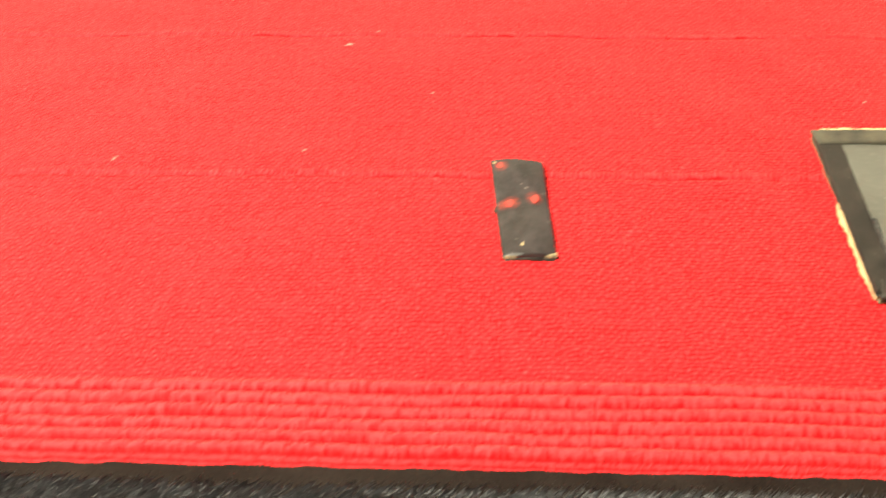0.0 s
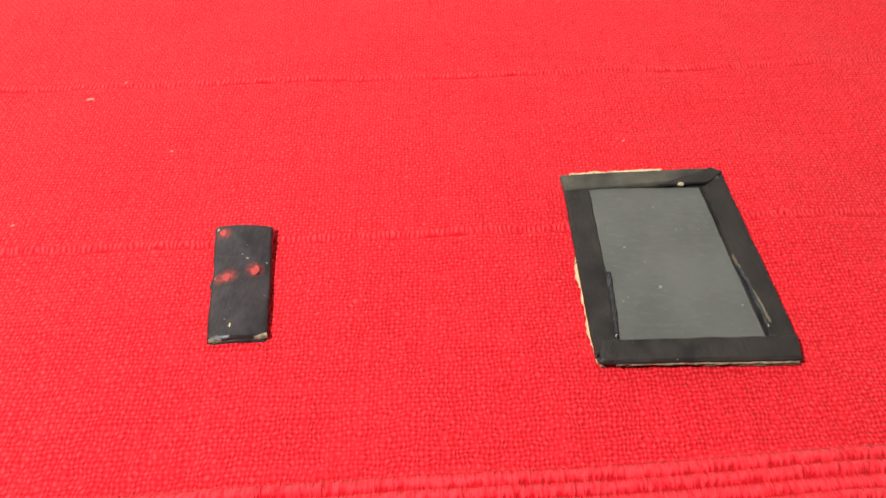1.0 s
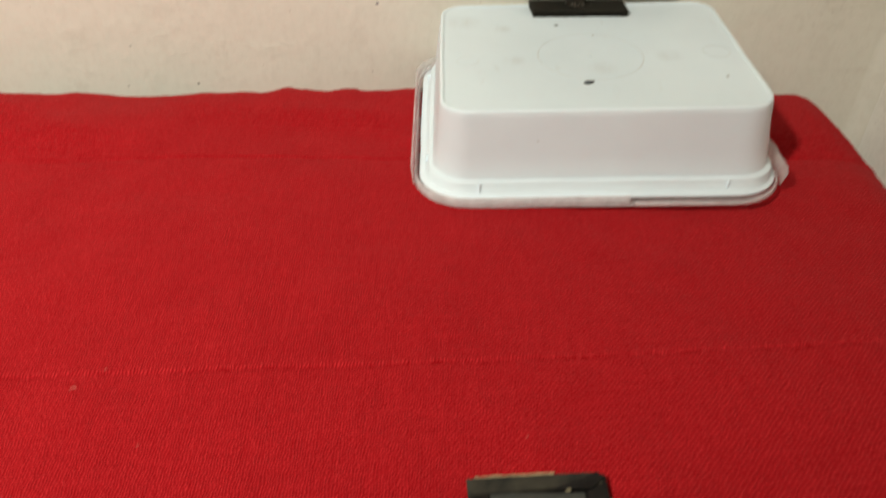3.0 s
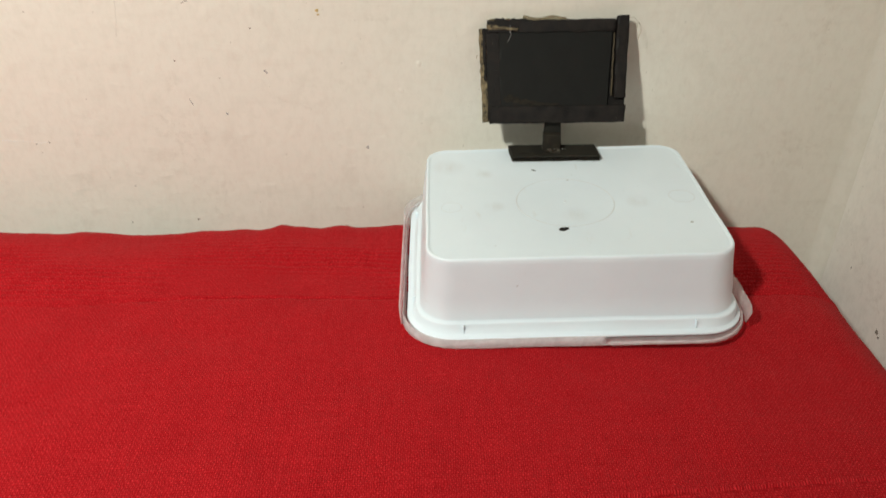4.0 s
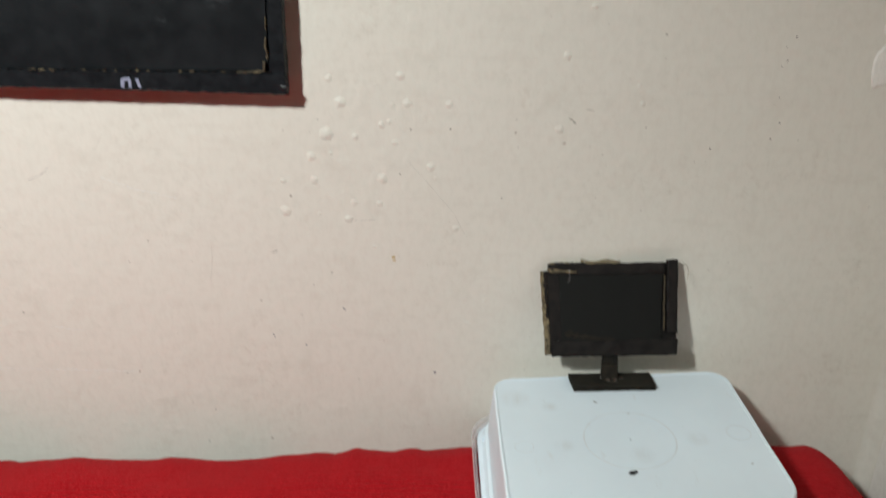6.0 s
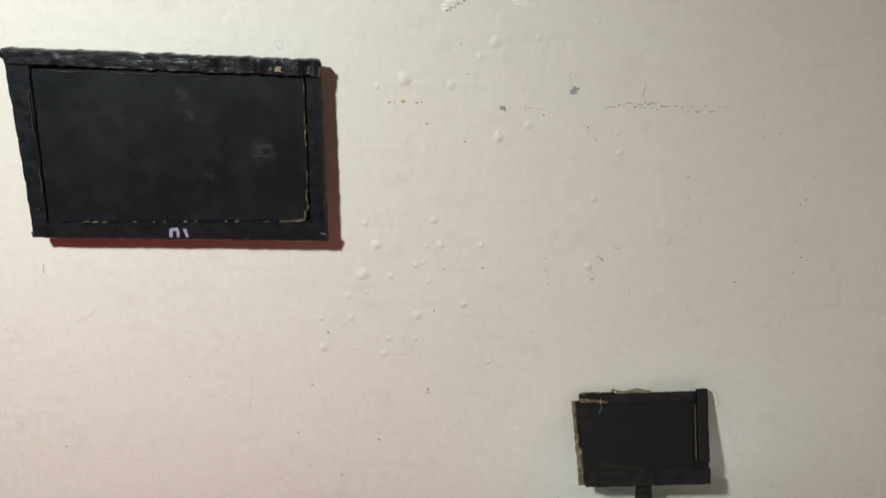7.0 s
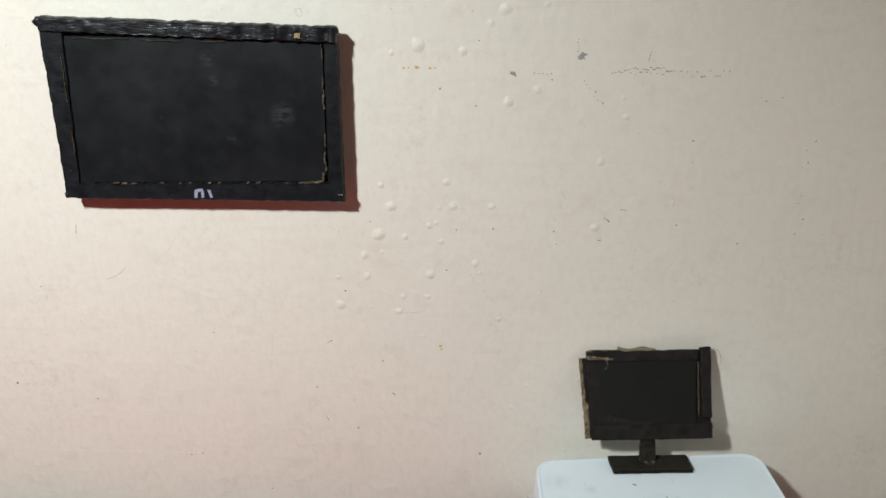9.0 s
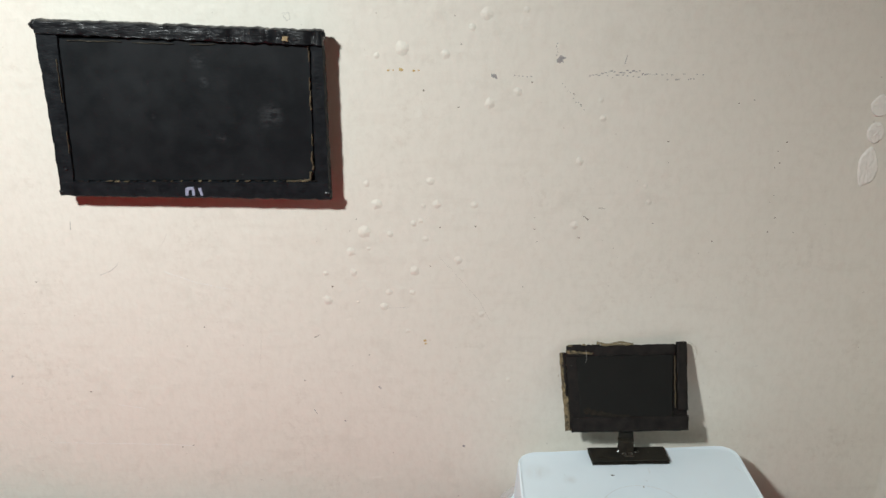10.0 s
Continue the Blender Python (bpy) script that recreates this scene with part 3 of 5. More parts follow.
us = np.concatenate([np.linspace(-0.80, -0.42, 40), np.arange(-0.415, 0.205, 0.00045), np.linspace(0.207, 0.40, 60)])
vs = np.concatenate([[-0.4218, -0.4213], np.arange(-0.4208, -0.3995, 0.00042), np.arange(-0.399, -0.339, 0.0015), np.arange(-0.3375, -0.3285, 0.0004), np.arange(-0.328, -0.2665, 0.0015), np.arange(-0.2655, -0.2555, 0.0004), np.arange(-0.255, -0.1205, 0.002), np.arange(-0.119, -0.045, 0.0009), np.arange(-0.044, 0.02, 0.0018), np.linspace(0.022, 0.16, 24)])
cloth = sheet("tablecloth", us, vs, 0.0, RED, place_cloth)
tagged(cloth, "red handwoven cotton cloth with ribbed hem spread over a padded bed", "cloth")

xs = np.concatenate([np.linspace(-0.85, 0.19, 53), np.linspace(0.192, 0.45, 40)])
ys = np.concatenate([np.linspace(-1.20, -0.05, 200), np.linspace(-0.048, 0.25, 50)])


def place_pad(u, v):
    roll = 0.0012 * np.abs(np.sin(np.pi * v / 0.013)) * (v < -0.40)
    px, py, dz, d = drape(u, v)
    cx, cy = np.minimum(px, X0 + 0.035 * np.clip(-0.07 - v, 0, 0.25) + R - 0.003), np.minimum(py, Y0 + R - 0.003)
    return cx, cy, dz + roll - 0.006 * np.clip((d - 0.001) / 0.01, 0, 1), u, v


pad = sheet("bed_pad", xs, ys, -0.0042, PILE, place_pad)
tagged(pad, "padded bed covered in dark grey short-pile fabric", "bed")


def pile_fibres(n=80000):
    rng = np.random.RandomState(11)
    x = rng.uniform(-0.30, 0.12, n)
    # no fibres next to the hem: the bare dark pad there stands for its shadow
    y = rng.uniform(-0.466, -0.4262, n) + 0.060 * (x + 0.1)
    a = np.radians(rng.normal(42, 6, n))
    ln = rng.uniform(0.0018, 0.0046, n)
    wd = rng.uniform(0.000016, 0.00004, n)
    z = -0.0040 + 0.0012 * np.abs(np.sin(np.pi * y / 0.013))
    dx, dy = np.cos(a), np.sin(a)
    p0 = np.stack([x - dy * wd, y + dx * wd, z], -1)
    p1 = np.stack([x + dy * wd, y - dx * wd, z], -1)
    p2 = np.stack([x + dx * ln * 0.6, y + dy * ln * 0.6, z + rng.uniform(0.0006, 0.0016, n)], -1)
    p3 = np.stack([x + dx * ln, y + dy * ln, z + rng.uniform(0.0002, 0.0019, n)], -1)
    co = np.stack([p0, p1, p2, p3], 1).reshape(-1, 3)
    f = np.arange(n)[:, None] * 4
    faces = np.concatenate([f + np.array([0, 1, 2]), f + np.array([1, 3, 2])]).tolist()
    me = bpy.data.meshes.new("pile")
    me.from_pydata(co.tolist(), [], faces)
    me.materials.append(FIBRE)
    ob = new("pile", me)
    ob.parent = pad
    return tagged(ob, "short grey fibres of the pile", "", "", "stuff")


pile_fibres()


# ---- upturned plastic tub ----
TUB_ROLL = -1.9
TUBM = Matrix.Translation((-0.030, -0.09, 0.0006)) @ pose(0, 0, 0, 0, TUB_ROLL, 0) @ Matrix.Translation((0.030, 0.09, 0))
tub = thing("plastic_tub", -0.030, -0.09, 0.0006, "upturned white plastic food tub with cracked clear lid on red cloth", "tub", roll=TUB_ROLL)
CX, CY = 0.0597, -0.0815
HX, HY = 0.0776, 0.0628


def ring(hx, hy, r, z, n=8, cx=CX, cy=CY):
    if hx > HX + 0.0065:
        k = (hx - HX - 0.0065) / 0.008
        cx, hx = cx - 0.0016 * k, hx - 0.0015 * k
    pts = []
    for sx, sy, a0 in ((1, 1, 0), (-1, 1, 90), (-1, -1, 180), (1, -1, 270)):
        for k in range(n + 1):
            a = radians(a0 + 90 * k / n)
            pts.append((cx + sx * (hx - r) + r * math.cos(a), cy + sy * (hy - r) + r * math.sin(a), z))
    # extra places along the straight sides
    out = []
    for i, p in enumerate(pts):
        q = pts[(i + 1) % len(pts)]
        out.append(p)
        if (Vector(q) - Vector(p)).length > 0.02:
            out += [tuple(Vector(p).lerp(Vector(q), k / 48)) for k in range(1, 48)]
    return out


def loft(rings, cap=True, bm=None, seed=0.0, wob=0.0):
    bm = bm or bmesh.new()
    rows = []
    for pts in rings:
        rows.append([bm.verts.new((x + wob * n3(x * 40 + seed, y * 40, z * 60), y + wob * n3(x * 40, y * 40 + seed, z * 60 + 5), z)) for x, y, z in pts])
    n = len(rows[0])
    for a, b in zip(rows, rows[1:]):
        for i in range(n):
            j = (i + 1) % n
            bm.faces.new((a[i], a[j], b[j], b[i]))
    if cap:
        bm.faces.new(rows[0])
    return bm


prof = [(-0.0024, 0.0418, 0.012), (-0.0017, 0.0419, 0.0122), (-0.0012, 0.0424, 0.0125), (-0.0006, 0.0426, 0.013), (0.0000, 0.0423, 0.0135), (0.0004, 0.0414, 0.014),
        (0.0008, 0.0385, 0.0145), (0.0018, 0.0300, 0.016), (0.0030, 0.0200, 0.0165), (0.0043, 0.0086, 0.017), (0.0046, 0.0079, 0.0172), (0.0060, 0.0078, 0.0178), (0.0066, 0.0074, 0.018), (0.0068, 0.0066, 0.018),
        (0.0082, 0.0028, 0.020), (0.0086, 0.0023, 0.0205), (0.0108, 0.0021, 0.023), (0.0114, 0.0018, 0.0235), (0.0115, 0.0007, 0.0235), (0.0104, 0.0006, 0.0225),
        (0.0068, 0.0019, 0.019), (0.0050, 0.0066, 0.0175), (0.0026, 0.0110, 0.0165), (-0.0006, 0.0395, 0.013), (-0.0050, 0.0400, 0.011)]
bm = loft([ring(HX + o, HY + o, r, z) for o, z, r in prof], wob=0.0005)
bm.faces.new(list(bm.verts)[-len(ring(HX, HY, 0.01, 0)):])
body = part("body", bm, TUB, tub, m=TUBM, soft=True)

for i, (x, y, along) in enumerate(((0.0, -1, 0), (0.1185, -1, 0), (-1, -0.035, 1), (-1, -0.125, 1))):
    bm = bmesh.new()
    if along == 0:
        yy = CY - HY - 0.0058
        bmesh.ops.create_cube(bm, size=1, matrix=Matrix.LocRotScale((x, yy - 0.0013, 0.0046), None, (0.0006, 0.0026, 0.0054)))
    else:
        xx = CX - HX - 0.0058
        bmesh.ops.create_cube(bm, size=1, matrix=Matrix.LocRotScale((xx - 0.0013, y, 0.0046), None, (0.0026, 0.0006, 0.0054)))
    bmesh.ops.bevel(bm, geom=bm.edges, offset=0.00012, segments=1, affect="EDGES")
    part("rib", bm, TUB, tub, m=TUBM)


def lid_wall(keep, z_hi, o0, o1, thick=0.0007, z0=0.0004, bm=None, lip=0.0):
    """A run of the clear lid's upstanding rim, over those places of the outline that keep() allows."""
    bm = bm or bmesh.new()
    a, b = ring(HX + o0, HY + o0, 0.026, z0), ring(HX + o1, HY + o1, 0.027, z_hi)
    n = len(a)
    run = []
    for i in range(n + 1):
        p, q = Vector(a[i % n]), Vector(b[i % n])
        ok = keep(p)
        if ok:
            inw = (Vector((CX, CY, 0)) - Vector((p.x, p.y, 0))).normalized() * thick
            q.z += lip * n3(q.x * 130, q.y * 130, 3.3)
            run.append([bm.verts.new(p), bm.verts.new(q), bm.verts.new(q + inw), bm.verts.new(p + inw)])
        if (not ok or i == n) and run:
            for r, s in zip(run, run[1:]):
                for k in range(4):
                    bm.faces.new((r[k], r[(k + 1) % 4], s[(k + 1) % 4], s[k]))
            if len(run) > 1:
                bm.faces.new(run[0])
                bm.faces.new(run[-1][::-1])
            run = []
    return bm


LIDM = TUBM @ Matrix.Translation((-0.0006, -0.0036, -0.0004))
lid = part("lid", loft([ring(HX + 0.0116, HY + 0.0116, 0.025, 0.0014), ring(HX + 0.0130, HY + 0.0130, 0.027, 0.0013), ring(HX + 0.0136, HY + 0.0136, 0.0275, 0.0008), ring(HX + 0.0130, HY + 0.0130, 0.027, 0.0002), ring(HX + 0.004, HY + 0.004, 0.020, 0.0002), ring(HX + 0.004, HY + 0.004, 0.020, 0.0012)], cap=False, wob=0.0006), CLEAR, tub, "clear cracked plastic lid", m=LIDM, soft=True)
part("lid_rim", lid_wall(lambda p: p.x < 0.074, 0.0056, 0.0134, 0.0130, z0=0.0012, lip=0.0002), CLEAR, lid, "clear plastic rim", m=LIDM, soft=True)
part("lid_flange", lid_wall(lambda p: p.x < -0.010 and p.y > -0.140, 0.0085, 0.0142, 0.0148, z0=0.0012, lip=0.0006), CLEAR, lid, "clear upstanding flange", m=LIDM, soft=True)
part("lid_rim", lid_wall(lambda p: p.x > 0.074 and p.y < -0.115, 0.0022, 0.0136, 0.0134, z0=0.0002, lip=0.0005), CLEAR, lid, "broken clear rim", m=LIDM, soft=True)
part("lid_flange", lid_wall(lambda p: p.x > 0.120 and -0.147 < p.y < -0.045, 0.0090, 0.0150, 0.0172, z0=0.0012, lip=0.0012), CLEAR, lid, "cracked clear flange sticking out", m=LIDM, soft=True)
part("torn_film", lid_wall(lambda p: p.x > 0.131 and p.y < -0.124, 0.0190, 0.0066, 0.0048, z0=0.0046, lip=0.0030), CLEAR, tub, "torn clear film at the corner", m=TUBM, soft=True)


def circle_mark(cx, cy, r, wide, rx=1.0):
    bm = bmesh.new()
    rows = []
    for i in range(73):
        a = 2 * math.pi * i / 72
        w = wide * (0.7 + 0.6 * n3(math.cos(a) * 3, math.sin(a) * 3, cx * 50))
        rows.append([bm.verts.new((cx + (r + s * w) * math.cos(a) * rx, cy + (r + s * w) * math.sin(a), 0.0419 + (0.00022 if s == 0 else 0.0))) for s in (-1, 0, 1)])
    for a, b in zip(rows, rows[1:]):
        for k in range(2):
            bm.faces.new((a[k], a[k + 1], b[k + 1], b[k]))
    return bm


part("mould_ring", circle_mark(0.0588, -0.0874, 0.0268, 0.00050), MOULDMARK, tub, "faint round mould line", m=TUBM, soft=True)
part("mould_ring", circle_mark(0.1241, -0.0846, 0.0070, 0.00035), MOULDMARK, tub, "faint round mould line", m=TUBM, soft=True)
part("mould_ring", circle_mark(-0.0041, -0.0911, 0.0055, 0.00030), MOULDMARK, tub, "faint round mould line", m=TUBM, soft=True)
part("gate_mark", blob(0.0010, 0.0010, 0.0006, 2.0, at=(0.0588, -0.0874, 0.0418)), MOULDMARK, tub, m=TUBM, soft=True)


def on_tub(x, y):
    return (TUBM @ Vector((x, y, 0.0419))).z


def chip(name, x, y, rx, ry, h, yaw, material, label, z, category="chip", group=""):
    ob = thing(name, x, y, z, label, category, group, yaw=yaw)
    part("flake", blob(rx, ry, h, x * 310, rough=0.6), material, ob, m=pose(x, y, z, 0, 0, yaw))
    return ob


chip("paint_chip", 0.0522, -0.1170, 0.0026, 0.0015, 0.0010, 25, MATTE, "small black paint chip lying on a white tub", on_tub(0.0522, -0.1170))
chip("crumb", 0.0442, -0.0486, 0.0013, 0.0004, 0.0004, -20, MATTE, "tiny dark crumb lying on a white tub", on_tub(0.0442, -0.0486), group="crumbs on the tub")
chip("crumb", 0.1204, -0.1128, 0.0007, 0.0005, 0.0004, 0, BROWNMARK, "tiny dark crumb lying on a white tub", on_tub(0.1204, -0.1128), group="crumbs on the tub")
chip("crumb", 0.0624, -0.0624, 0.0005, 0.0004, 0.0003, 0, BROWNMARK, "tiny dark crumb lying on a white tub", on_tub(0.0624, -0.0624), group="crumbs on the tub")


# ---- small toy monitor standing on the tub ----
def toy_monitor():
    zt = on_tub(0.060, -0.027)
    ob = thing("toy_monitor", 0.060, -0.027, zt, "handmade black cardboard toy monitor leaning back on a foot", "toy monitor")
    fm = Matrix.Translation((0.060, -0.027, zt)) @ pose(0, 0, 0, 0, TUB_ROLL, 0) @ Matrix.Translation((-0.060, 0.027, 0))
    quad = mm((32.6, -36.4), (86.2, -37.8), (85.2, -21.2), (31.4, -19.4))
    foot = part("foot", patch(quad, 0.0026, 0.0034, wob=0.0004, seed=1.0), RUBBED, ob, "black painted corrugated card foot", m=fm)
    part("lower_ply", patch(quad, 0.0001, 0.0007, wob=0.0004, seed=2.0), RUBBED, foot, m=fm)
    part("flute", flutes((0.0331, -0.0366), (0.0857, -0.0380), 0.0006, 0.0027, 0.014, 0.0075), SCUFFED, foot, "brown corrugated ply", m=fm)
    bm = bmesh.new()
    for i in range(6):
        blob(0.0030 - 0.0003 * i, 0.0011, 0.00025, i * 3.1, rough=0.6, bm=bm, at=(0.0395 + 0.0024 * i, -0.0318 - 0.0006 * i, 0.0033))
    part("scuff", bm, SCUFFED, foot, "brown rubbed patch", m=fm)
    # the bent stalk
    bm = bmesh.new()
    prof = ((-0.0222, 0.0475), (-0.0225, 0.0500), (-0.0228, 0.0540), (-0.0231, 0.0580), (-0.0233, 0.0620), (-0.0230, 0.0650), (-0.0216, 0.0690), (-0.0198, 0.0740), (-0.0182, 0.0780))
    rows = []
    for i, (y, z) in enumerate(prof):
        wv = 0.0059 + 0.0003 * n3(i * 1.3, 2.0) - 0.0002 * i
        sh = 0.0006 * i / 8
        rows.append([bm.verts.new((0.0584 - 3 * sh + s * wv, y + o, z + o * 0.3)) for s, o in ((-1, -0.0010), (0, -0.0016), (1, -0.0010), (1, 0.0008), (-1, 0.0008))])
    for a, b in zip(rows, rows[1:]):
        for k in range(5):
            bm.faces.new((a[k], a[(k + 1) % 5], b[(k + 1) % 5], b[k]))
    bm.faces.new(rows[0][::-1])
    bm.faces.new(rows[-1])
    stalk = part("stalk", bm, RUBBED, ob, "bent card stalk, rubbed brown")
    bm = bmesh.new()
    rows = []
    for y, z in ((-0.0294, 0.0474), (-0.0284, 0.0505), (-0.0272, 0.0545), (-0.0262, 0.0582), (-0.0248, 0.0588)):
        rows.append([bm.verts.new((0.0572 + sx * (0.0054 + 0.0003 * n3(z * 300, sx)), y + oy, z)) for sx, oy in ((-1, 0), (-0.4, -0.0005), (0.4, -0.0005), (1, 0), (1, 0.0011), (-1, 0.0011))])
    for a, b in zip(rows, rows[1:]):
        for k in range(6):
            bm.faces.new((a[k], a[(k + 1) % 6], b[(k + 1) % 6], b[k]))
    bm.faces.new(rows[0][::-1])
    bm.faces.new(rows[-1])
    part("tab", bm, SCUFFED, stalk, "brown rubbed card tab")
    for x, y, r, h in ((0.0556, -0.0308, 0.0022, 0.0026), (0.0598, -0.0306, 0.0024, 0.0028), (0.0582, -0.0296, 0.0050, 0.0010), (0.0650, -0.0270, 0.0020, 0.0010), (0.0525, -0.0262, 0.0016, 0.0014)):
        part("glue", blob(r, r * 0.7, h, x * 300, 24, 9, 0.2, at=(x, y, zt + 0.0033)), DARKGLUE, stalk, "dark glossy dried glue", soft=True)
    # the leaning panel
    ax = Vector((0.9979, -0.0463, 0.0458)).normalized()
    ay = Vector((-0.0244, 0.3853, 0.9225))
    ay = (ay - ax * ay.dot(ax)).normalized()
    az = ax.cross(ay)
    pm = Matrix((ax, ay, az)).transposed().to_4x4()
    pm.translation = (0.0562, -0.0268, 0.0676)
    panel = part("panel", patch(mm((-39, 0), (43, -0.6), (44.5, 58), (-38.8, 58)), -0.0032, -0.0006, wob=0.0005, seed=3.0), MATTE, ob, "black painted card panel", m=pm)
    part("torn_or_lit_edge", patch(mm((-41.8, -0.6), (-36.8, -0.4), (-39, 54.2), (-43.6, 54.4)), -0.0028, -0.0004, step=0.0012, wob=0.0006, lump=0.00025, seed=4.0), TORN, panel, "torn brown card edge", m=pm)
    part("torn_or_lit_edge", patch(mm((-40.6, 24), (-38.4, 24), (-39.6, 54.8), (-41.6, 54.6)), -0.0004, 0.0002, step=0.0012, wob=0.0007, lump=0.0002, seed=41.0), MATTE, panel, m=pm)
    part("torn_or_lit_edge", patch(mm((-38.4, 54.0), (-21, 52.6), (-20, 54.2), (-38.8, 56.4)), 0.0010, 0.0021, step=0.0010, wob=0.0007, lump=0.0003, seed=42.0), TORN, panel, "torn brown card edge", m=pm)
    part("screen", patch(mm((-31, 6.5), (32.8, 7.2), (35.6, 52.0), (-32, 52.0)), -0.0006, 0.0009, wob=0.0003, lump=0.0002, seed=5.0), SCREEN_SMALL, ob, "dull dark card screen", m=pm)
    part("frame_strip", patch(mm((-37.4, -1.4), (43.2, -1.6), (43.6, 8.6), (-36.6, 9.0)), -0.0007, 0.0013, wob=0.0005, lump=0.0003, seed=6.0), MATTE, ob, m=pm)
    part("frame_strip", patch(mm((-38.4, 0.2), (-30.2, 8), (-31.6, 51.6), (-39.6, 54)), -0.0006, 0.0007, wob=0.0005, lump=0.0003, seed=7.0), MATTE, ob, m=pm)
    part("frame_strip", patch(mm((-39.0, 52.0), (36.6, 51.0), (38.2, 58.6), (-38.6, 59.0)), -0.0010, 0.0016, wob=0.0005, lump=0.0004, seed=8.0), MATTE, ob, m=pm)
    part("frame_strip", patch(mm((36.2, 13.0), (43.0, 12.6), (45.0, 60.2), (37.8, 60.2)), -0.0006, 0.0027, wob=0.0004, lump=0.0003, seed=9.0), MATTE, ob, "raised black card strip", m=pm)
    part("torn_or_lit_edge", patch(mm((34.6, 14), (35.6, 14), (37.0, 50.5), (36.0, 50.5)), -0.0004, 0.0013, step=0.001, wob=0.0006, lump=0.0005, seed=10.0), DARKKRAFT, panel, "torn brown card edge", m=pm)
    part("torn_or_lit_edge", patch(mm((-38.6, 56.8), (-17, 57.2), (-16, 59.6), (-38.8, 59.6)), -0.0032, 0.0004, step=0.001, wob=0.0010, lump=0.0007, seed=11.0), TORN, panel, "torn brown card edge", m=pm)
    part("frame_strip", patch(mm((-36, 57.6), (-16, 58.0), (-15, 59.8), (-34, 59.9)), 0.0002, 0.0012, step=0.001, wob=0.0009, lump=0.0005, seed=12.0), MATTE, ob, m=pm)
    bm = tube([(-0.0170 + 0.0028 * k, 0.0590 + 0.0008 * math.sin(k * 1.1 + 1.2), -0.0010 + 0.0008 * math.sin(k * 0.9)) for k in range(10)], 0.0019, 10)
    for v in bm.verts:
        v.co.z += 0.0009 * n3(v.co.x * 260, 1.0) - 0.0004
        v.co.y += 0.0008 * n3(v.co.x * 200, 6.0)
    part("glue", bm, GLUE, panel, "shiny brown ridge of dried glue", m=pm, soft=True)
    bm = bmesh.new()
    for i in range(7):
        t = i / 6
        blob(0.0034, 0.0022 - 0.0014 * t, 0.0003, i * 2.0, rough=0.5, bm=bm, at=(-0.0255 + 0.026 * t, 0.0135 - 0.0040 * math.sin(t * 1.6), 0.0009 + 0.00005 * i))
    part("scuff", bm, SCUFFED, panel, "brown rubbed streak", m=pm)
    bm = tube([pm @ Vector(p) for p in ((-0.0262, 0.0470, 0.0014), (-0.0245, 0.0500, 0.0022), (-0.0252, 0.0530, 0.0030), (-0.0250, 0.0560, 0.0028))], 0.00010)
    part("thread", bm, GREYMARK, ob, "loose grey thread")
    bm = tube([pm @ Vector(p) for p in ((0.0445, 0.0590, 0.0010), (0.0478, 0.0592, -0.0010), (0.0515, 0.0560, -0.0020), (0.0522, 0.0510, -0.0010), (0.0505, 0.0470, 0.0)) ], 0.00012)
    tube([pm @ Vector(p) for p in ((0.0478, 0.0570, 0.0010), (0.0500, 0.0540, 0.0), (0.0490, 0.0510, 0.0))], 0.00010, bm=bm)
    part("thread", bm, KRAFT, ob, "loose brown thread")
    part("thread", tube([pm @ Vector(p) for p in ((-0.0430, 0.0395, -0.001), (-0.0448, 0.0390, -0.001), (-0.0452, 0.0375, -0.001))], 0.00012), KRAFT, ob, "loose brown thread")
    return ob


toy_monitor()


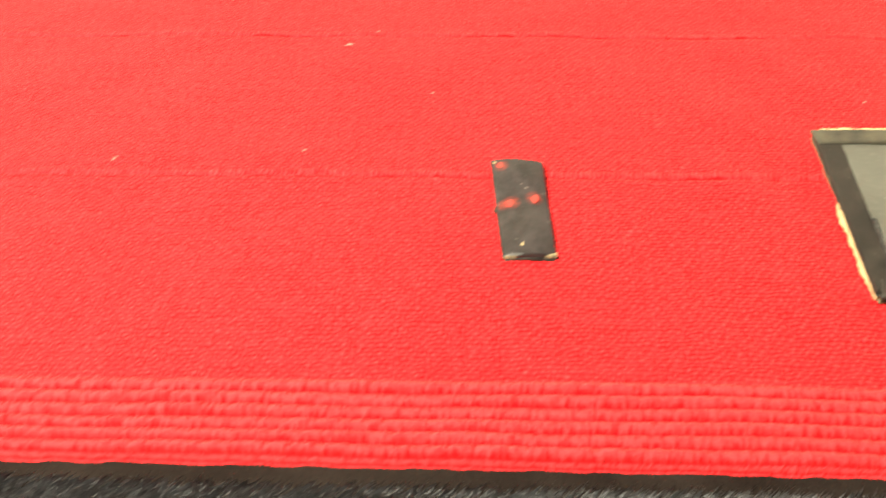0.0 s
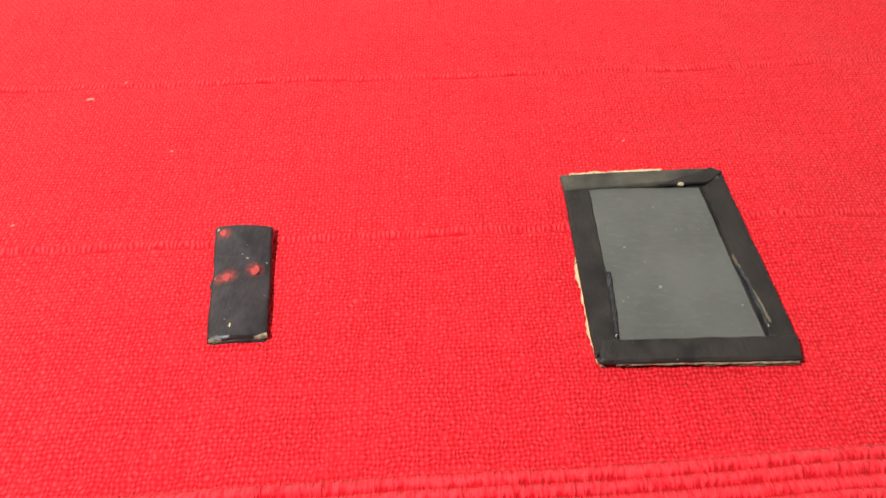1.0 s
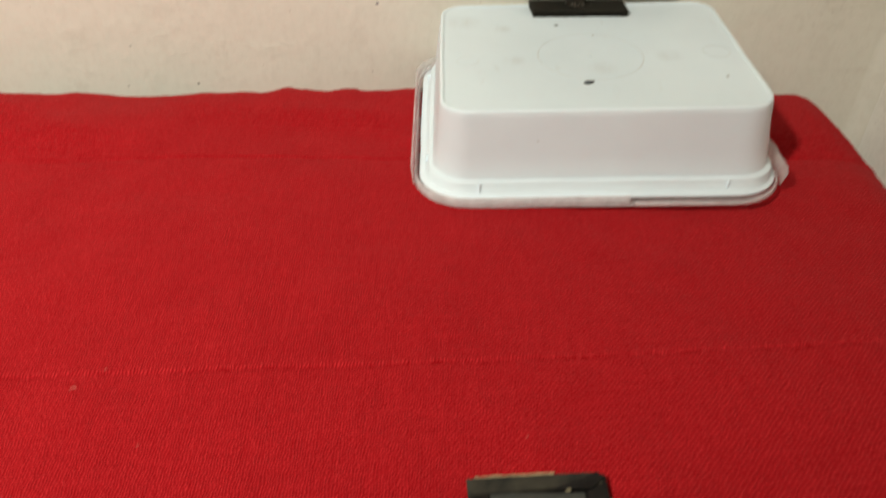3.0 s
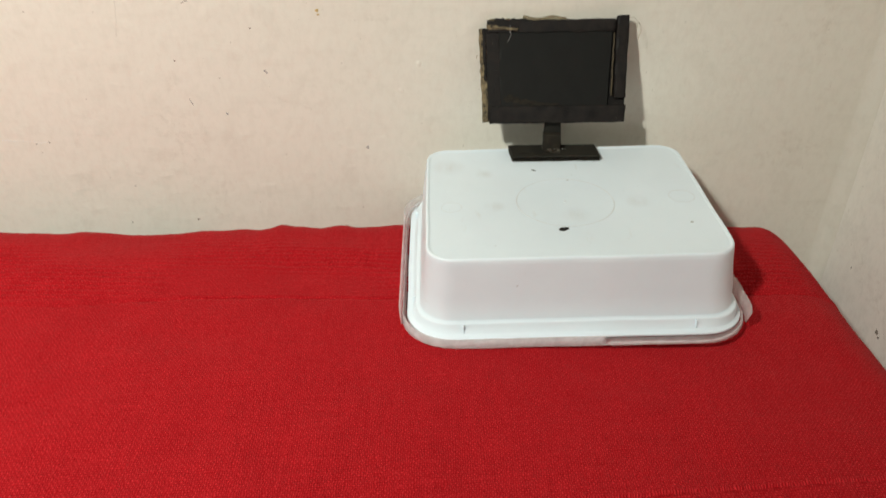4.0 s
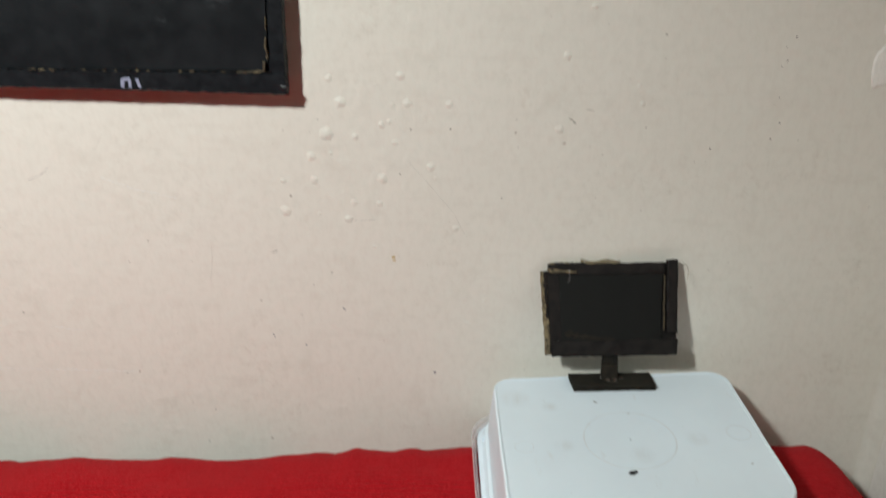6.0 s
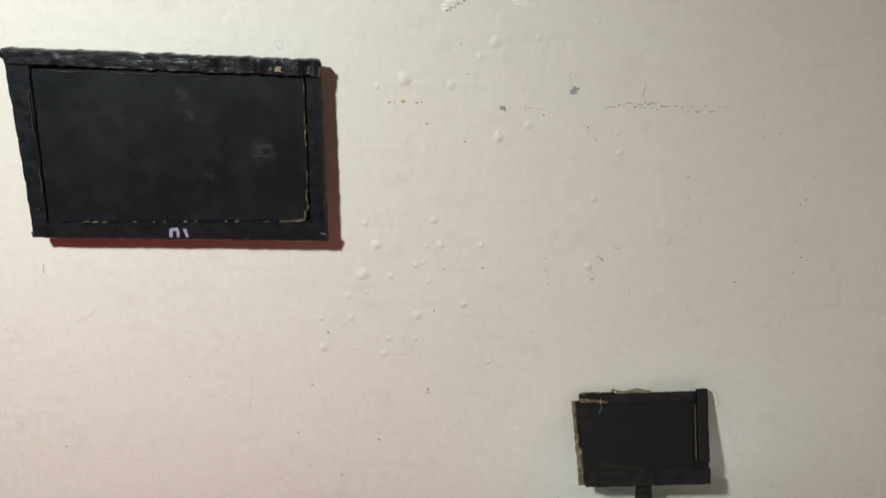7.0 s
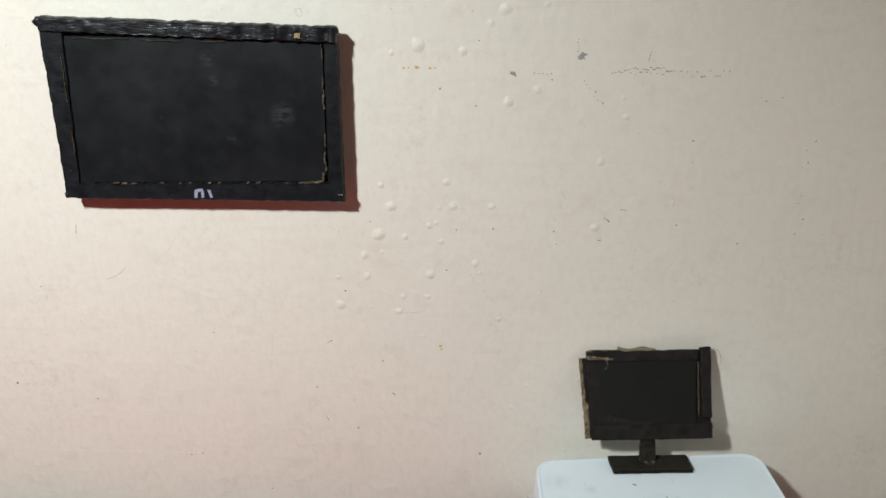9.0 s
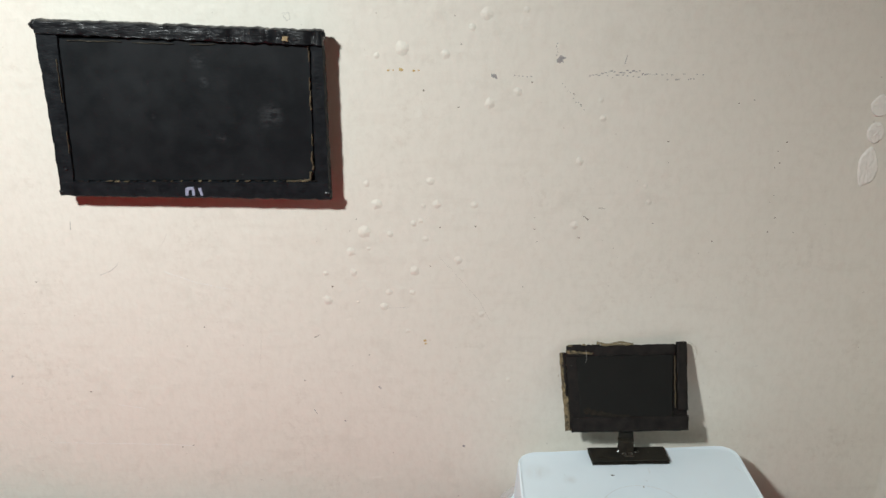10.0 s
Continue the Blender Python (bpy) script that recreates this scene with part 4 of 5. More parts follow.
# ---- large toy television on the wall ----
def toy_television():
    ox, oz = -0.227, 0.241
    ob = thing("toy_television", ox, 0.0, oz, "handmade black cardboard toy television fixed on a cream wall", "toy television")
    wm = Matrix(((1, 0, 0, 0), (0, 0, -1.6, 0), (0, 1, 0, 0), (0, 0, 0, 1)))
    part("back_panel", patch(mm((-317, 240.5), (-142.1, 236.6), (-140.3, 339.4), (-314.1, 348.2)), 0.0052, 0.0078, step=0.006, wob=0.0006), MATTE, ob, m=wm)
    for x, y in ((-296, 262), (-166, 258), (-166, 318), (-294, 326)):
        part("mounting_pad", patch(mm((x - 9, y - 8), (x + 9, y - 8), (x + 9, y + 8), (x - 9, y + 8)), -0.0002, 0.0053, step=0.003), DARKKRAFT, ob, "folded brown card pad", m=wm)
    part("screen", patch(mm((-309.4, 249.8), (-152.0, 247.8), (-148.4, 334.5), (-303.4, 340.0)), 0.0076, 0.0087, step=0.003, wob=0.0003, lump=0.00010, seed=2.0), SCREEN_BIG, ob, "smooth black card screen with pale rub marks", m=wm)

    def folds(u, v):
        k = max(0.0, u - 0.25)
        return 0.0006 * k * math.sin(u * 110 + 7 * n3(u * 14, 1.0)) + 0.00012 * n3(u * 160, v * 2, 5.0) + 0.0003 * n3(u * 40, v * 3, 2.0)

    part("frame_strip", patch(mm((-316.9, 342.7), (-140.2, 331.7), (-139.7, 341.4), (-315.7, 351.6)), 0.0055, 0.0104, step=0.0018, wob=0.0008, lump=0.0002, rnd=0.0008, warp=folds, seed=3.0), TAPE, ob, "glossy black taped strip with cross folds", m=wm)
    part("frame_strip", patch(mm((-319.2, 247.5), (-308.8, 247.5), (-302.6, 342.5), (-317.1, 343.3)), 0.0055, 0.0096, step=0.002, wob=0.0006, lump=0.0002, rnd=0.0008, seed=4.0), DULLTAPE, ob, m=wm)
    part("frame_strip", patch(mm((-319.8, 240.0), (-142.2, 234.5), (-142.6, 247.2), (-318.9, 250)), 0.0055, 0.0098, step=0.002, wob=0.0006, lump=0.0002, rnd=0.0008, seed=5.0), DULLTAPE, ob, m=wm)
    part("frame_strip", patch(mm((-151.8, 244.6), (-142.1, 244.2), (-140, 332.1), (-148.2, 332.6)), 0.0055, 0.0096, step=0.002, wob=0.0006, lump=0.00025, rnd=0.0008, seed=6.0), DULLTAPE, ob, m=wm)
    for i, (x, y, r) in enumerate(((-316.2, 348.3, 3.4), (-318, 242.6, 2.6), (-144.1, 238.8, 3.6), (-141.3, 338.9, 3.0), (-312.7, 258, 1.8))):
        part("tape_fold", blob(r / 1000, r / 1300, 0.0009, i * 2.3, rough=0.45, at=(x / 1000, y / 1000, 0.0092)), TAPE, ob, m=wm, soft=True)
    for i in range(26):
        t = i / 25
        x, y = -306.4 + 152.3 * t, 249.8 - 2.3 * t
        ln = random.uniform(1.0, 4.5)
        part("torn_or_lit_edge", patch(mm((x, y - 0.2), (x + ln, y - 0.2), (x + ln, y + random.uniform(0.1, 0.5)), (x, y + 0.2)), 0.0080, 0.0099, step=0.0006, wob=0.0005, lump=0.0004, rnd=0.0001, seed=float(i)), random.choice((TORN, DARKKRAFT, MATTE, MATTE)), ob, "ragged brown card edge", m=wm)
    for i, (x, y, w, h) in enumerate(((-152.5, 254.8, 1.0, 12), (-151.3, 270.9, 0.7, 7), (-150.5, 293.1, 0.8, 9), (-150.3, 301.1, 0.5, 12), (-149.4, 323.3, 0.6, 8), (-170.3, 247, 13, 0.9), (-158.2, 247.6, 4.5, 1.3), (-154.7, 248.8, 1.4, 5.0))):
        part("torn_or_lit_edge", patch(mm((x, y), (x + w, y), (x + w, y + h), (x, y + h)), 0.0080, 0.0104 if w < 2 else 0.0097, step=0.0008, wob=0.0008, lump=0.0005, rnd=0.0002, seed=20.0 + i), random.choice((TORN, DARKKRAFT)), ob, "ragged brown card edge", m=wm)
    # edge highlights of the screen, top then left, drawn as thin paler strips
    for x0, x1, y0, y1 in ((-297.4, -264.1, 339, 337.4), (-257.9, -232.1, 336.8, 335.6), (-222.8, -206.4, 335.1, 334.7)):
        part("torn_or_lit_edge", patch(mm((x0, y0 - 0.7), (x1, y1 - 0.5), (x1, y1), (x0, y0)), 0.0080, 0.0092, step=0.0008, wob=0.0005, lump=0.0003, rnd=0.0001, seed=x0), GREYTAPE, ob, "thin grey strip painting the highlight on the screen's top edge", m=wm)
    for x0, x1, y0, y1 in ((-306.7, -305.4, 301.1, 327.7), (-308.2, -307.2, 268.3, 282.6)):
        part("torn_or_lit_edge", patch(mm((x0 - 0.4, y0), (x0, y0), (x1, y1), (x1 - 0.4, y1)), 0.0080, 0.0101, step=0.0008, wob=0.0004, lump=0.0003, rnd=0.0001, seed=x0), DARKKRAFT, ob, "thin brown strip painting the highlight on the screen's left edge", m=wm)
    part("tear", patch(mm((-165.1, 335), (-160.6, 334.8), (-160.5, 338), (-164.2, 338.5)), 0.0104, 0.0109, step=0.0008, wob=0.0006), KRAFT, ob, "small brown torn patch", m=wm)
    for q in (((-237.3, 238.9), (-235.1, 238.9), (-234.2, 244.2), (-236.3, 244.6)), ((-235.4, 243), (-230.7, 243), (-231.1, 245.1), (-235.2, 245)), ((-232.8, 239), (-230.5, 239), (-230.3, 243.6), (-232.3, 243.6)), ((-227, 238.7), (-225, 239), (-226, 244.6), (-228.4, 244.4))):
        part("paint_dab", patch(mm(*q), 0.0090, 0.0099, step=0.0006, wob=0.0003, rnd=0.0002), WHITEPAINT, ob, "white painted mark", m=wm)
    return ob


toy_television()


# ---- toy tablet ----
def toy_tablet():
    z = 0.0006
    ob = thing("toy_tablet", 0.012, -0.338, z, "handmade cardboard toy tablet with grey film screen on red cloth", "toy tablet")
    m = Matrix.Translation((0, 0, z))
    sag = lambda u, v: 0.0004 * (u - 0.5) * (v - 0.5) * 4
    part("lower_ply", patch(mm((-8.2, -372.7), (36.5, -372.7), (34.6, -309.2), (-9.4, -311.9)), 0.0, 0.0006, wob=0.0005), DARKKRAFT, ob, m=m)
    part("flute", flutes((-0.0048, -0.3736), (0.0363, -0.3731), 0.0013, 0.0019, 0.056, 0.0062), TORN, ob, "pale brown corrugated ply", m=m)
    part("upper_ply", patch(mm((-9.1, -372.3), (36.9, -372), (34.6, -309), (-9.8, -311.9)), 0.0014, 0.0020, wob=0.0004), MATTE, ob, m=m)
    part("torn_or_lit_edge", patch(mm((-9.1, -371.8), (-8, -371.6), (-8.9, -339), (-9.9, -341.1)), 0.0002, 0.0019, step=0.001, wob=0.0008, lump=0.0005, seed=2.0), KRAFT, ob, "peeled pale brown card edge", m=m)
    part("torn_or_lit_edge", patch(mm((-7.4, -311.8), (18.4, -309.8), (18.4, -308.5), (-7.4, -310.6)), 0.0006, 0.0031, step=0.001, wob=0.0005, lump=0.0003, seed=3.0), KRAFT, ob, "peeled pale brown card edge", m=m)
    part("screen", patch(mm((-3.8, -367.8), (30.5, -366.7), (27.3, -315.9), (-3.1, -316.2)), 0.0020, 0.0024, step=0.003, wob=0.0002, lump=0.0001, rnd=0.0002), FILM, ob, "translucent grey film screen", m=m)
    part("frame_strip", patch(mm((-9.5, -372.2), (-3.3, -367.4), (-2.9, -317), (-9.9, -316)), 0.0020, 0.0029, wob=0.00018, lump=0.0002, seed=4.0), MATTE, ob, m=m)
    part("frame_strip", patch(mm((31.3, -366.3), (37.5, -368.4), (34.8, -310.2), (27.9, -316.1)), 0.0020, 0.0030, wob=0.00018, lump=0.0002, seed=5.0), MATTE, ob, m=m)
    part("frame_strip", patch(mm((-8.6, -373.7), (36.6, -372.9), (37.7, -366.3), (-7.6, -367.6)), 0.0020, 0.0033, wob=0.00018, lump=0.0002, rnd=0.0006, seed=6.0), MATTE, ob, m=m)
    part("frame_strip", patch(mm((-9.6, -317.7), (33.8, -313.1), (32.7, -308.5), (-10.4, -311.7)), 0.0021, 0.0034, wob=0.00018, lump=0.0002, seed=7.0), GREYTAPE, ob, "greyed worn tape strip", m=m)
    part("frame_strip", patch(mm((15.2, -316.3), (30, -315), (34.8, -310.5), (32.1, -308.8)), 0.0030, 0.0037, wob=0.00018, lump=0.0002, seed=8.0), MATTE, ob, m=m)
    part("slit", patch(mm((-4.4, -366.8), (-3.3, -367), (-2, -347.4), (-3.3, -346.9)), 0.0022, 0.0034, step=0.001, wob=0.0003, seed=9.0), TAPE, ob, "lifted glossy black edge", m=m)
    part("slit", patch(mm((31.5, -364.2), (32.4, -364.2), (30.2, -343.1), (29.3, -343.1)), 0.0024, 0.0034, step=0.001, wob=0.0004, seed=10.0), TAPE, ob, "lifted glossy black edge", m=m)
    part("torn_or_lit_edge", patch(mm((32.1, -363.1), (32.5, -363.1), (31.2, -353.6), (30.8, -353.6)), 0.0026, 0.0036, step=0.0007, wob=0.0003, rnd=0.0001, seed=11.0), DARKKRAFT, ob, "thin pale torn line", m=m)
    part("torn_or_lit_edge", patch(mm((29.6, -346.2), (29.9, -346.2), (29.4, -342), (29.2, -342)), 0.0026, 0.0036, step=0.0007, wob=0.0003, rnd=0.0001, seed=12.0), DARKKRAFT, ob, "thin pale torn line", m=m)
    part("glue", blob(0.0026, 0.0022, 0.0006, 7.0, at=(-0.0061, -0.3714, 0.0029)), MATTE, ob, m=m, soft=True)
    part("glue", blob(0.0011, 0.0008, 0.0005, 9.0, at=(0.0221, -0.3157, 0.0034)), GLUE, ob, m=m, soft=True)
    return ob


toy_tablet()


# ---- toy remote control ----
def toy_remote():
    z = 0.0004
    ob = thing("toy_remote", -0.0915, -0.3474, z, "curved black painted toy remote control with red dots on red cloth", "toy remote")
    m = Matrix.Translation((0, 0, z))
    arch = lambda u, v: 0.0011 * (1 - (2 * u - 1) ** 2) - 0.0004 + 0.0003 * math.sin(9 * v) + 0.0012 * max(0.0, v - 0.55)
    low = mm((-96.2, -366.7), (-83.5, -365.8), (-87.1, -331), (-100.6, -331.2))
    part("lower_layer", patch(low, 0.0, 0.0008, step=0.0012, wob=0.0003, warp=arch, rnd=0.0002, seed=1.0), MATTE, ob, "dark card layer", m=m)
    part("body", patch(mm((-96.7, -366.5), (-83.1, -365.3), (-86.7, -330.3), (-101.1, -330.6)), 0.0009, 0.0020, step=0.0010, wob=0.00016, lump=0.00015, rnd=0.0004, warp=arch, seed=2.0), REMOTE, ob, m=m)
    part("worn_edge", patch(mm((-96.4, -366.6), (-93.2, -366.4), (-93.2, -366.1), (-96.2, -366.2)), 0.0012, 0.0020, step=0.0006, wob=0.0004, rnd=0.0001), TORN, ob, "bare brown worn edge", m=m)
    part("worn_edge", patch(mm((-86.4, -365.6), (-83.4, -365.2), (-83.5, -364.2), (-85.4, -365.0)), 0.0012, 0.0021, step=0.0006, wob=0.0004, rnd=0.0001), TORN, ob, "bare brown worn edge", m=m)
    part("bump", blob(0.0008, 0.0014, 0.0011, 3.0, at=(-0.0987, -0.3488, 0.0004)), RUBBED, ob, "bare brown nick", m=m, soft=True)
    for i, (x, y, rx, ry) in enumerate(((-0.0982, -0.3334, 0.0012, 0.0013), (-0.0952, -0.3476, 0.0013, 0.0015), (-0.0889, -0.3454, 0.0016, 0.0019))):
        u = (x + 0.0918 - (y + 0.348) * -0.115) / 0.0140
        h = 0.0020 + arch(u + 0.5, (y + 0.366) / 0.0355)
        part("button", blob(rx * 0.95, ry * 0.95, 0.00010, i * 4.0, seg=30, rough=0.2, at=(x, y, h + 0.00003)), REDPAINT, ob, "red painted dot", m=m, soft=True)
    part("paint_dab", blob(0.0003, 0.0009, 0.0003, 5.0, at=(-0.0918, -0.3627, 0.0027)), KRAFT, ob, "pale scratch", m=m)
    part("paint_dab", blob(0.0005, 0.0005, 0.0003, 6.0, at=(-0.0999, -0.3321, 0.0024)), KRAFT, ob, "pale scratch", m=m)
    return ob


toy_remote()


# ---- lint on the cloth ----
for x, y, rx, yaw in ((-0.1508, -0.2730, 0.0013, 10), (-0.0290, -0.3994, 0.0008, 60), (-0.1543, -0.3282, 0.0006, 30), (-0.1206, -0.2972, 0.0005, 0), (-0.1424, -0.2638, 0.0008, 70), (0.0112, -0.2924, 0.0006, 20), (-0.2079, -0.3356, 0.0009, 80)):
    zz = float(bump_cloth(np.array([x]), np.array([y]))[0])
    chip("lint", x, y, rx, rx * 0.4, 0.0004, yaw, LINT, "tiny pale lint fleck on red cloth", zz, "lint", "lint flecks on the cloth")


# ---- marks on the walls ----
WALLM = Matrix(((1, 0, 0, 0), (0, 0, -1, 0), (0, 1, 0, 0), (0, 0, 0, 1)))
BLISTERS = ((-120, 241.1, 2.4), (-114, 226.9, 3.6), (-82.7, 225.2, 1.8), (-73.6, 226.2, 3.0), (-48.5, 225.4, 2.6), (-89.8, 212.9, 2.2), (-84.7, 215, 2.0), (-123.3, 207.5, 4.0), (-106, 205.7, 2.2), (-81.8, 201.9, 2.2), (-133.6, 193.2, 3.2),
            (-132.7, 177.9, 2.8), (-59.8, 186, 3.0), (-152.2, 157.3, 3.4), (-108.4, 163, 2.6), (-112.5, 151.8, 3.0), (-92.2, 162.3, 2.4), (-90.1, 178.5, 3.4), (-44.1, 144.9, 2.6), (-77.5, 242.4, 2.8), (18.9, 210, 3.0), (-93, 328.4, 4.0), (-109.2, 324.4, 2.0))
BLISTERS_HIGH = ((-48.6, 340.4, 2.4), (-39.6, 348.4, 3.6), (-38, 293, 3.2), (-20, 300.1, 3.0), (-65.8, 324.3, 3.0), (19, 358.1, 2.2), (21.2, 254, 2.8), (65.2, 236.4, 1.8), (68, 225.4, 2.0), (35.2, 282.1, 2.4), (33.3, 294.1, 2.0), (-14.7, 350.3, 2.2), (-24.6, 93, 2.2), (-35.6, 75.6, 2.2), (-152.1, 177.7, 2.0), (-130.8, 155.6, 1.6), (-121.3, 195.4, 1.6), (-56.9, 179, 1.6), (-96.5, 132.8, 2.0))
for i, (x, z, r) in enumerate(BLISTERS + BLISTERS_HIGH):
    tall = 1 + 0.35 * n3(i * 3.3, 1.0)
    part("paint_blister", blob(r / 1000 * 1.15, r / 1000 * tall * 1.15, r / 1000 * (0.20 + 0.10 * n3(i * 1.9, 5.0)), i * 1.7, 28, 8, 0.22, at=(x / 1000, z / 1000, -0.00005), soft_edge=True), WALL, back, m=WALLM, soft=True)

DARK = ((-80.1, 302.1, 0.9), (-58, 291, 0.8), (-11, 306.1, 0.7), (15.6, 298.1, 0.8), (20.5, 291.1, 0.6), (-55.7, 330.3, 0.5), (-59.6, 347.5, 0.5), (-128.3, 216.6, 0.5), (-133.5, 208.4, 0.4), (-79, 181.7, 0.7),
        (-148.1, 167.5, 1.0), (-71.7, 210.1, 0.7), (-47.6, 210.3, 0.8), (-7.7, 215.8, 0.5), (-7.8, 207.7, 0.6), (-5.9, 198.7, 0.5), (27.8, 214.1, 0.9), (22.8, 201, 0.7), (-15.1, 165.5, 0.5), (112.5, 197.1, 0.8), (-175.8, -17.9, 1.1), (-173.2, 93.6, 0.8))
DARK_MORE = ((78.1, 266.3, 0.8), (79, 252.4, 0.5), (154.3, 264.6, 0.8), (149.5, 258.7, 0.5), (151.3, 250.8, 0.7), (148.4, 247.8, 0.5), (150.2, 229.1, 0.5), (148.2, 224.2, 0.4), (153, 213.4, 0.7), (149, 203.5, 0.7), (120.9, 290.2, 0.6), (130.5, 292.2, 0.5),
             (46.3, 193.3, 0.5), (71.8, 210.6, 0.6), (166.2, 202.7, 0.5), (-357.2, 173.8, 0.7), (-333.3, 85.8, 0.9), (-262.9, 39, 0.7), (-213.9, 7.5, 0.7), (-271.3, 37.7, 0.7), (-125, 114, 0.6), (-242.3, 137.3, 0.7), (-221.4, -20.6, 0.7), (21.8, 201, 0.6))
STAINS = ((6.9, 319.7, 2.8), (8.7, 320.7, 1.4), (4.9, 318.9, 1.1), (-34.9, 310.1, 2.3), (-36.1, 310.7, 1.2), (-57.9, 36.7, 1.2), (-119.1, 87.7, 1.1), (-389.9, 99.1, 1.2), (-118.1, 86.7, 0.8), (-145.8, 59.6, 0.9))
for name, marks, flat, mat, label in (("paint_speck", DARK + DARK_MORE, 0.7, BROWNMARK, "tiny dark specks"), ("paint_stain", STAINS, 0.85, GREYMARK, "small grey stains")):
    bm = bmesh.new()
    for i, (x, z, r) in enumerate(marks):
        blob(r / 1000 * 0.8, r / 1000 * flat * 0.8, 0.00012, i * 2.9, 14, 2, 0.9, bm=bm, at=(x / 1000, z / 1000, 0.0))
    part(name, bm, mat, back, label, m=WALLM, kind="stuff")
bm = bmesh.new()
for x, z, r in ((-84.4, 125, 1.3), (-83.9, 122.5, 0.9), (-102.2, 315.2, 0.9), (-99.2, 315.2, 0.6), (-94.1, 315.4, 1.4), (-86, 314.6, 1.0), (-83, 314.8, 0.7)):
    blob(r / 1000, r / 1000 * 0.7, 0.0003, x, 12, 2, 0.6, bm=bm, at=(x / 1000, z / 1000, 0.0))
part("paint_stain", bm, YELLOWMARK, back, "small yellow-brown stains", m=WALLM, kind="stuff")

# dotted rub marks
bm = bmesh.new()
rng = random.Random(3)
for i in range(18):
    t = i / 17
    blob(rng.uniform(0.0004, 0.0012), rng.uniform(0.0002, 0.00045), 0.0001, i * 1.3, 8, 2, 0.8, bm=bm, at=(0.0255 + 0.033 * t, 0.3090 + 0.0030 * math.sin(t * 2.6) * rng.uniform(0.2, 1.15) + rng.uniform(-0.0008, 0.0008), 0.0))
for i in range(8):
    blob(rng.uniform(0.0004, 0.0009), 0.0003, 0.0001, i * 2.3, 8, 2, 0.8, bm=bm, at=(0.036 + 0.0035 * i + rng.uniform(-0.001, 0.001), 0.3088 + rng.uniform(-0.001, 0.0006), 0.0))
for i in range(17):
    t = i / 16
    blob(rng.uniform(0.0004, 0.0009), rng.uniform(0.0002, 0.0004), 0.0001, i * 1.3, 8, 2, 0.8, bm=bm, at=(0.0590 + 0.037 * t + rng.uniform(-0.001, 0.001), 0.3082 - 0.001 * t + rng.choice((-0.0016, 0.0016)) + rng.uniform(-0.0005, 0.0005), 0.0))
for i in range(5):
    blob(0.0003, 0.0006, 0.0001, i * 1.1, 8, 2, 0.8, bm=bm, at=(0.0472 + 0.0003 * i, 0.3165 + 0.0011 * i, 0.0))
for i in range(9):
    t = i / 8
    blob(0.0003, 0.0003, 0.0001, i * 1.9, 8, 2, 0.7, bm=bm, at=(0.0085 + 0.014 * t, 0.305 - 0.018 * t + rng.uniform(-0.001, 0.001), 0.0))
for i in range(5):
    blob(0.00025, 0.0005, 0.0001, i * 2.3, 8, 2, 0.7, bm=bm, at=(0.0036 + 0.0012 * rng.random(), 0.3225 + 0.0018 * i, 0.0))
for i in range(5):
    blob(0.0006, 0.0003, 0.0001, i * 2.7, 8, 2, 0.7, bm=bm, at=(-0.022 + 0.0026 * i, 0.3098 + rng.uniform(-0.0008, 0.0008), 0.0))
part("rub_mark", bm, GREYMARK, back, "dotted grey rub mark", m=WALLM, kind="stuff")


def scratch(pts, w, mat, label):
    p3 = [WALLM @ Vector((x / 1000, z / 1000, 0.0)) for x, z in pts]
    dense = []
    for a, b in zip(p3, p3[1:]):
        for k in range(8):
            q = a.lerp(b, k / 8)
            dense.append(q + Vector((0.0005 * n3(q.x * 300, q.z * 300), 0, 0.0005 * n3(q.z * 300, q.x * 300, 4))))
    dense.append(p3[-1])
    part("scratch", tube(dense, w * 0.7, 5), mat, back, label)


scratch(((-268, 195.7), (-262.7, 201.9), (-259.5, 208.2)), 0.00014, HAIRLINE, "thin grey scratch")
scratch(((-310.3, 178.6), (-301.8, 181.8), (-296.5, 187.1)), 0.00018, GREYMARK, "thin grey scratch")
scratch(((-265, 180.3), (-245.2, 172.3), (-220.2, 166.5)), 0.00014, SMUDGE, "thin pale scratch")
scratch(((-314.3, 74.8), (-295.2, 71.2)), 0.00014, SMUDGE, "thin pale scratch")
scratch(((-395.6, 62.4), (-381.7, 51.3), (-369.9, 42.2)), 0.00014, HAIRLINE, "thin grey scratch")
scratch(((-369.9, 42.2), (-309.2, 40.8), (-262.9, 39)), 0.00012, SMUDGE, "thin pale scratch")
scratch(((-324.9, 217.9), (-325.6, 211.7)), 0.00030, GREYMARK, "short dark pencil mark")
scratch(((-201.8, 133.9), (-202.9, 121.6), (-205.1, 108.3)), 0.00014, HAIRLINE, "thin grey scratch")
scratch(((-72.9, 188.9), (-60.9, 174.9), (-45, 154.9), (-37.2, 139)), 0.00011, HAIRLINE, "thin hairline crack")
scratch(((-163.7, 128.5), (-159.6, 130.4)), 0.00030, BROWNMARK, "short dark nick")
scratch(((-168.3, 69.2), (-166.2, 65.2)), 0.00030, GREYMARK, "short grey scratch")
scratch(((-111.5, 150.3), (-95.3, 151.1)), 0.00010, GREYMARK, "thin grey scratch")
scratch(((24.5, 216.7), (26.4, 215.7), (27.8, 214.5)), 0.00030, BROWNMARK, "short dark nick")
scratch(((-167.2, 351.1), (-162.6, 351.5), (-162.1, 347.4), (-164.6, 347), (-166.2, 349.4), (-164.1, 350.6)), 0.00014, GREYMARK, "curled pencil mark")
scratch(((34.7, 221.6), (37.1, 222), (39.1, 221.2)), 0.00022, BROWNMARK, "short dark nick")


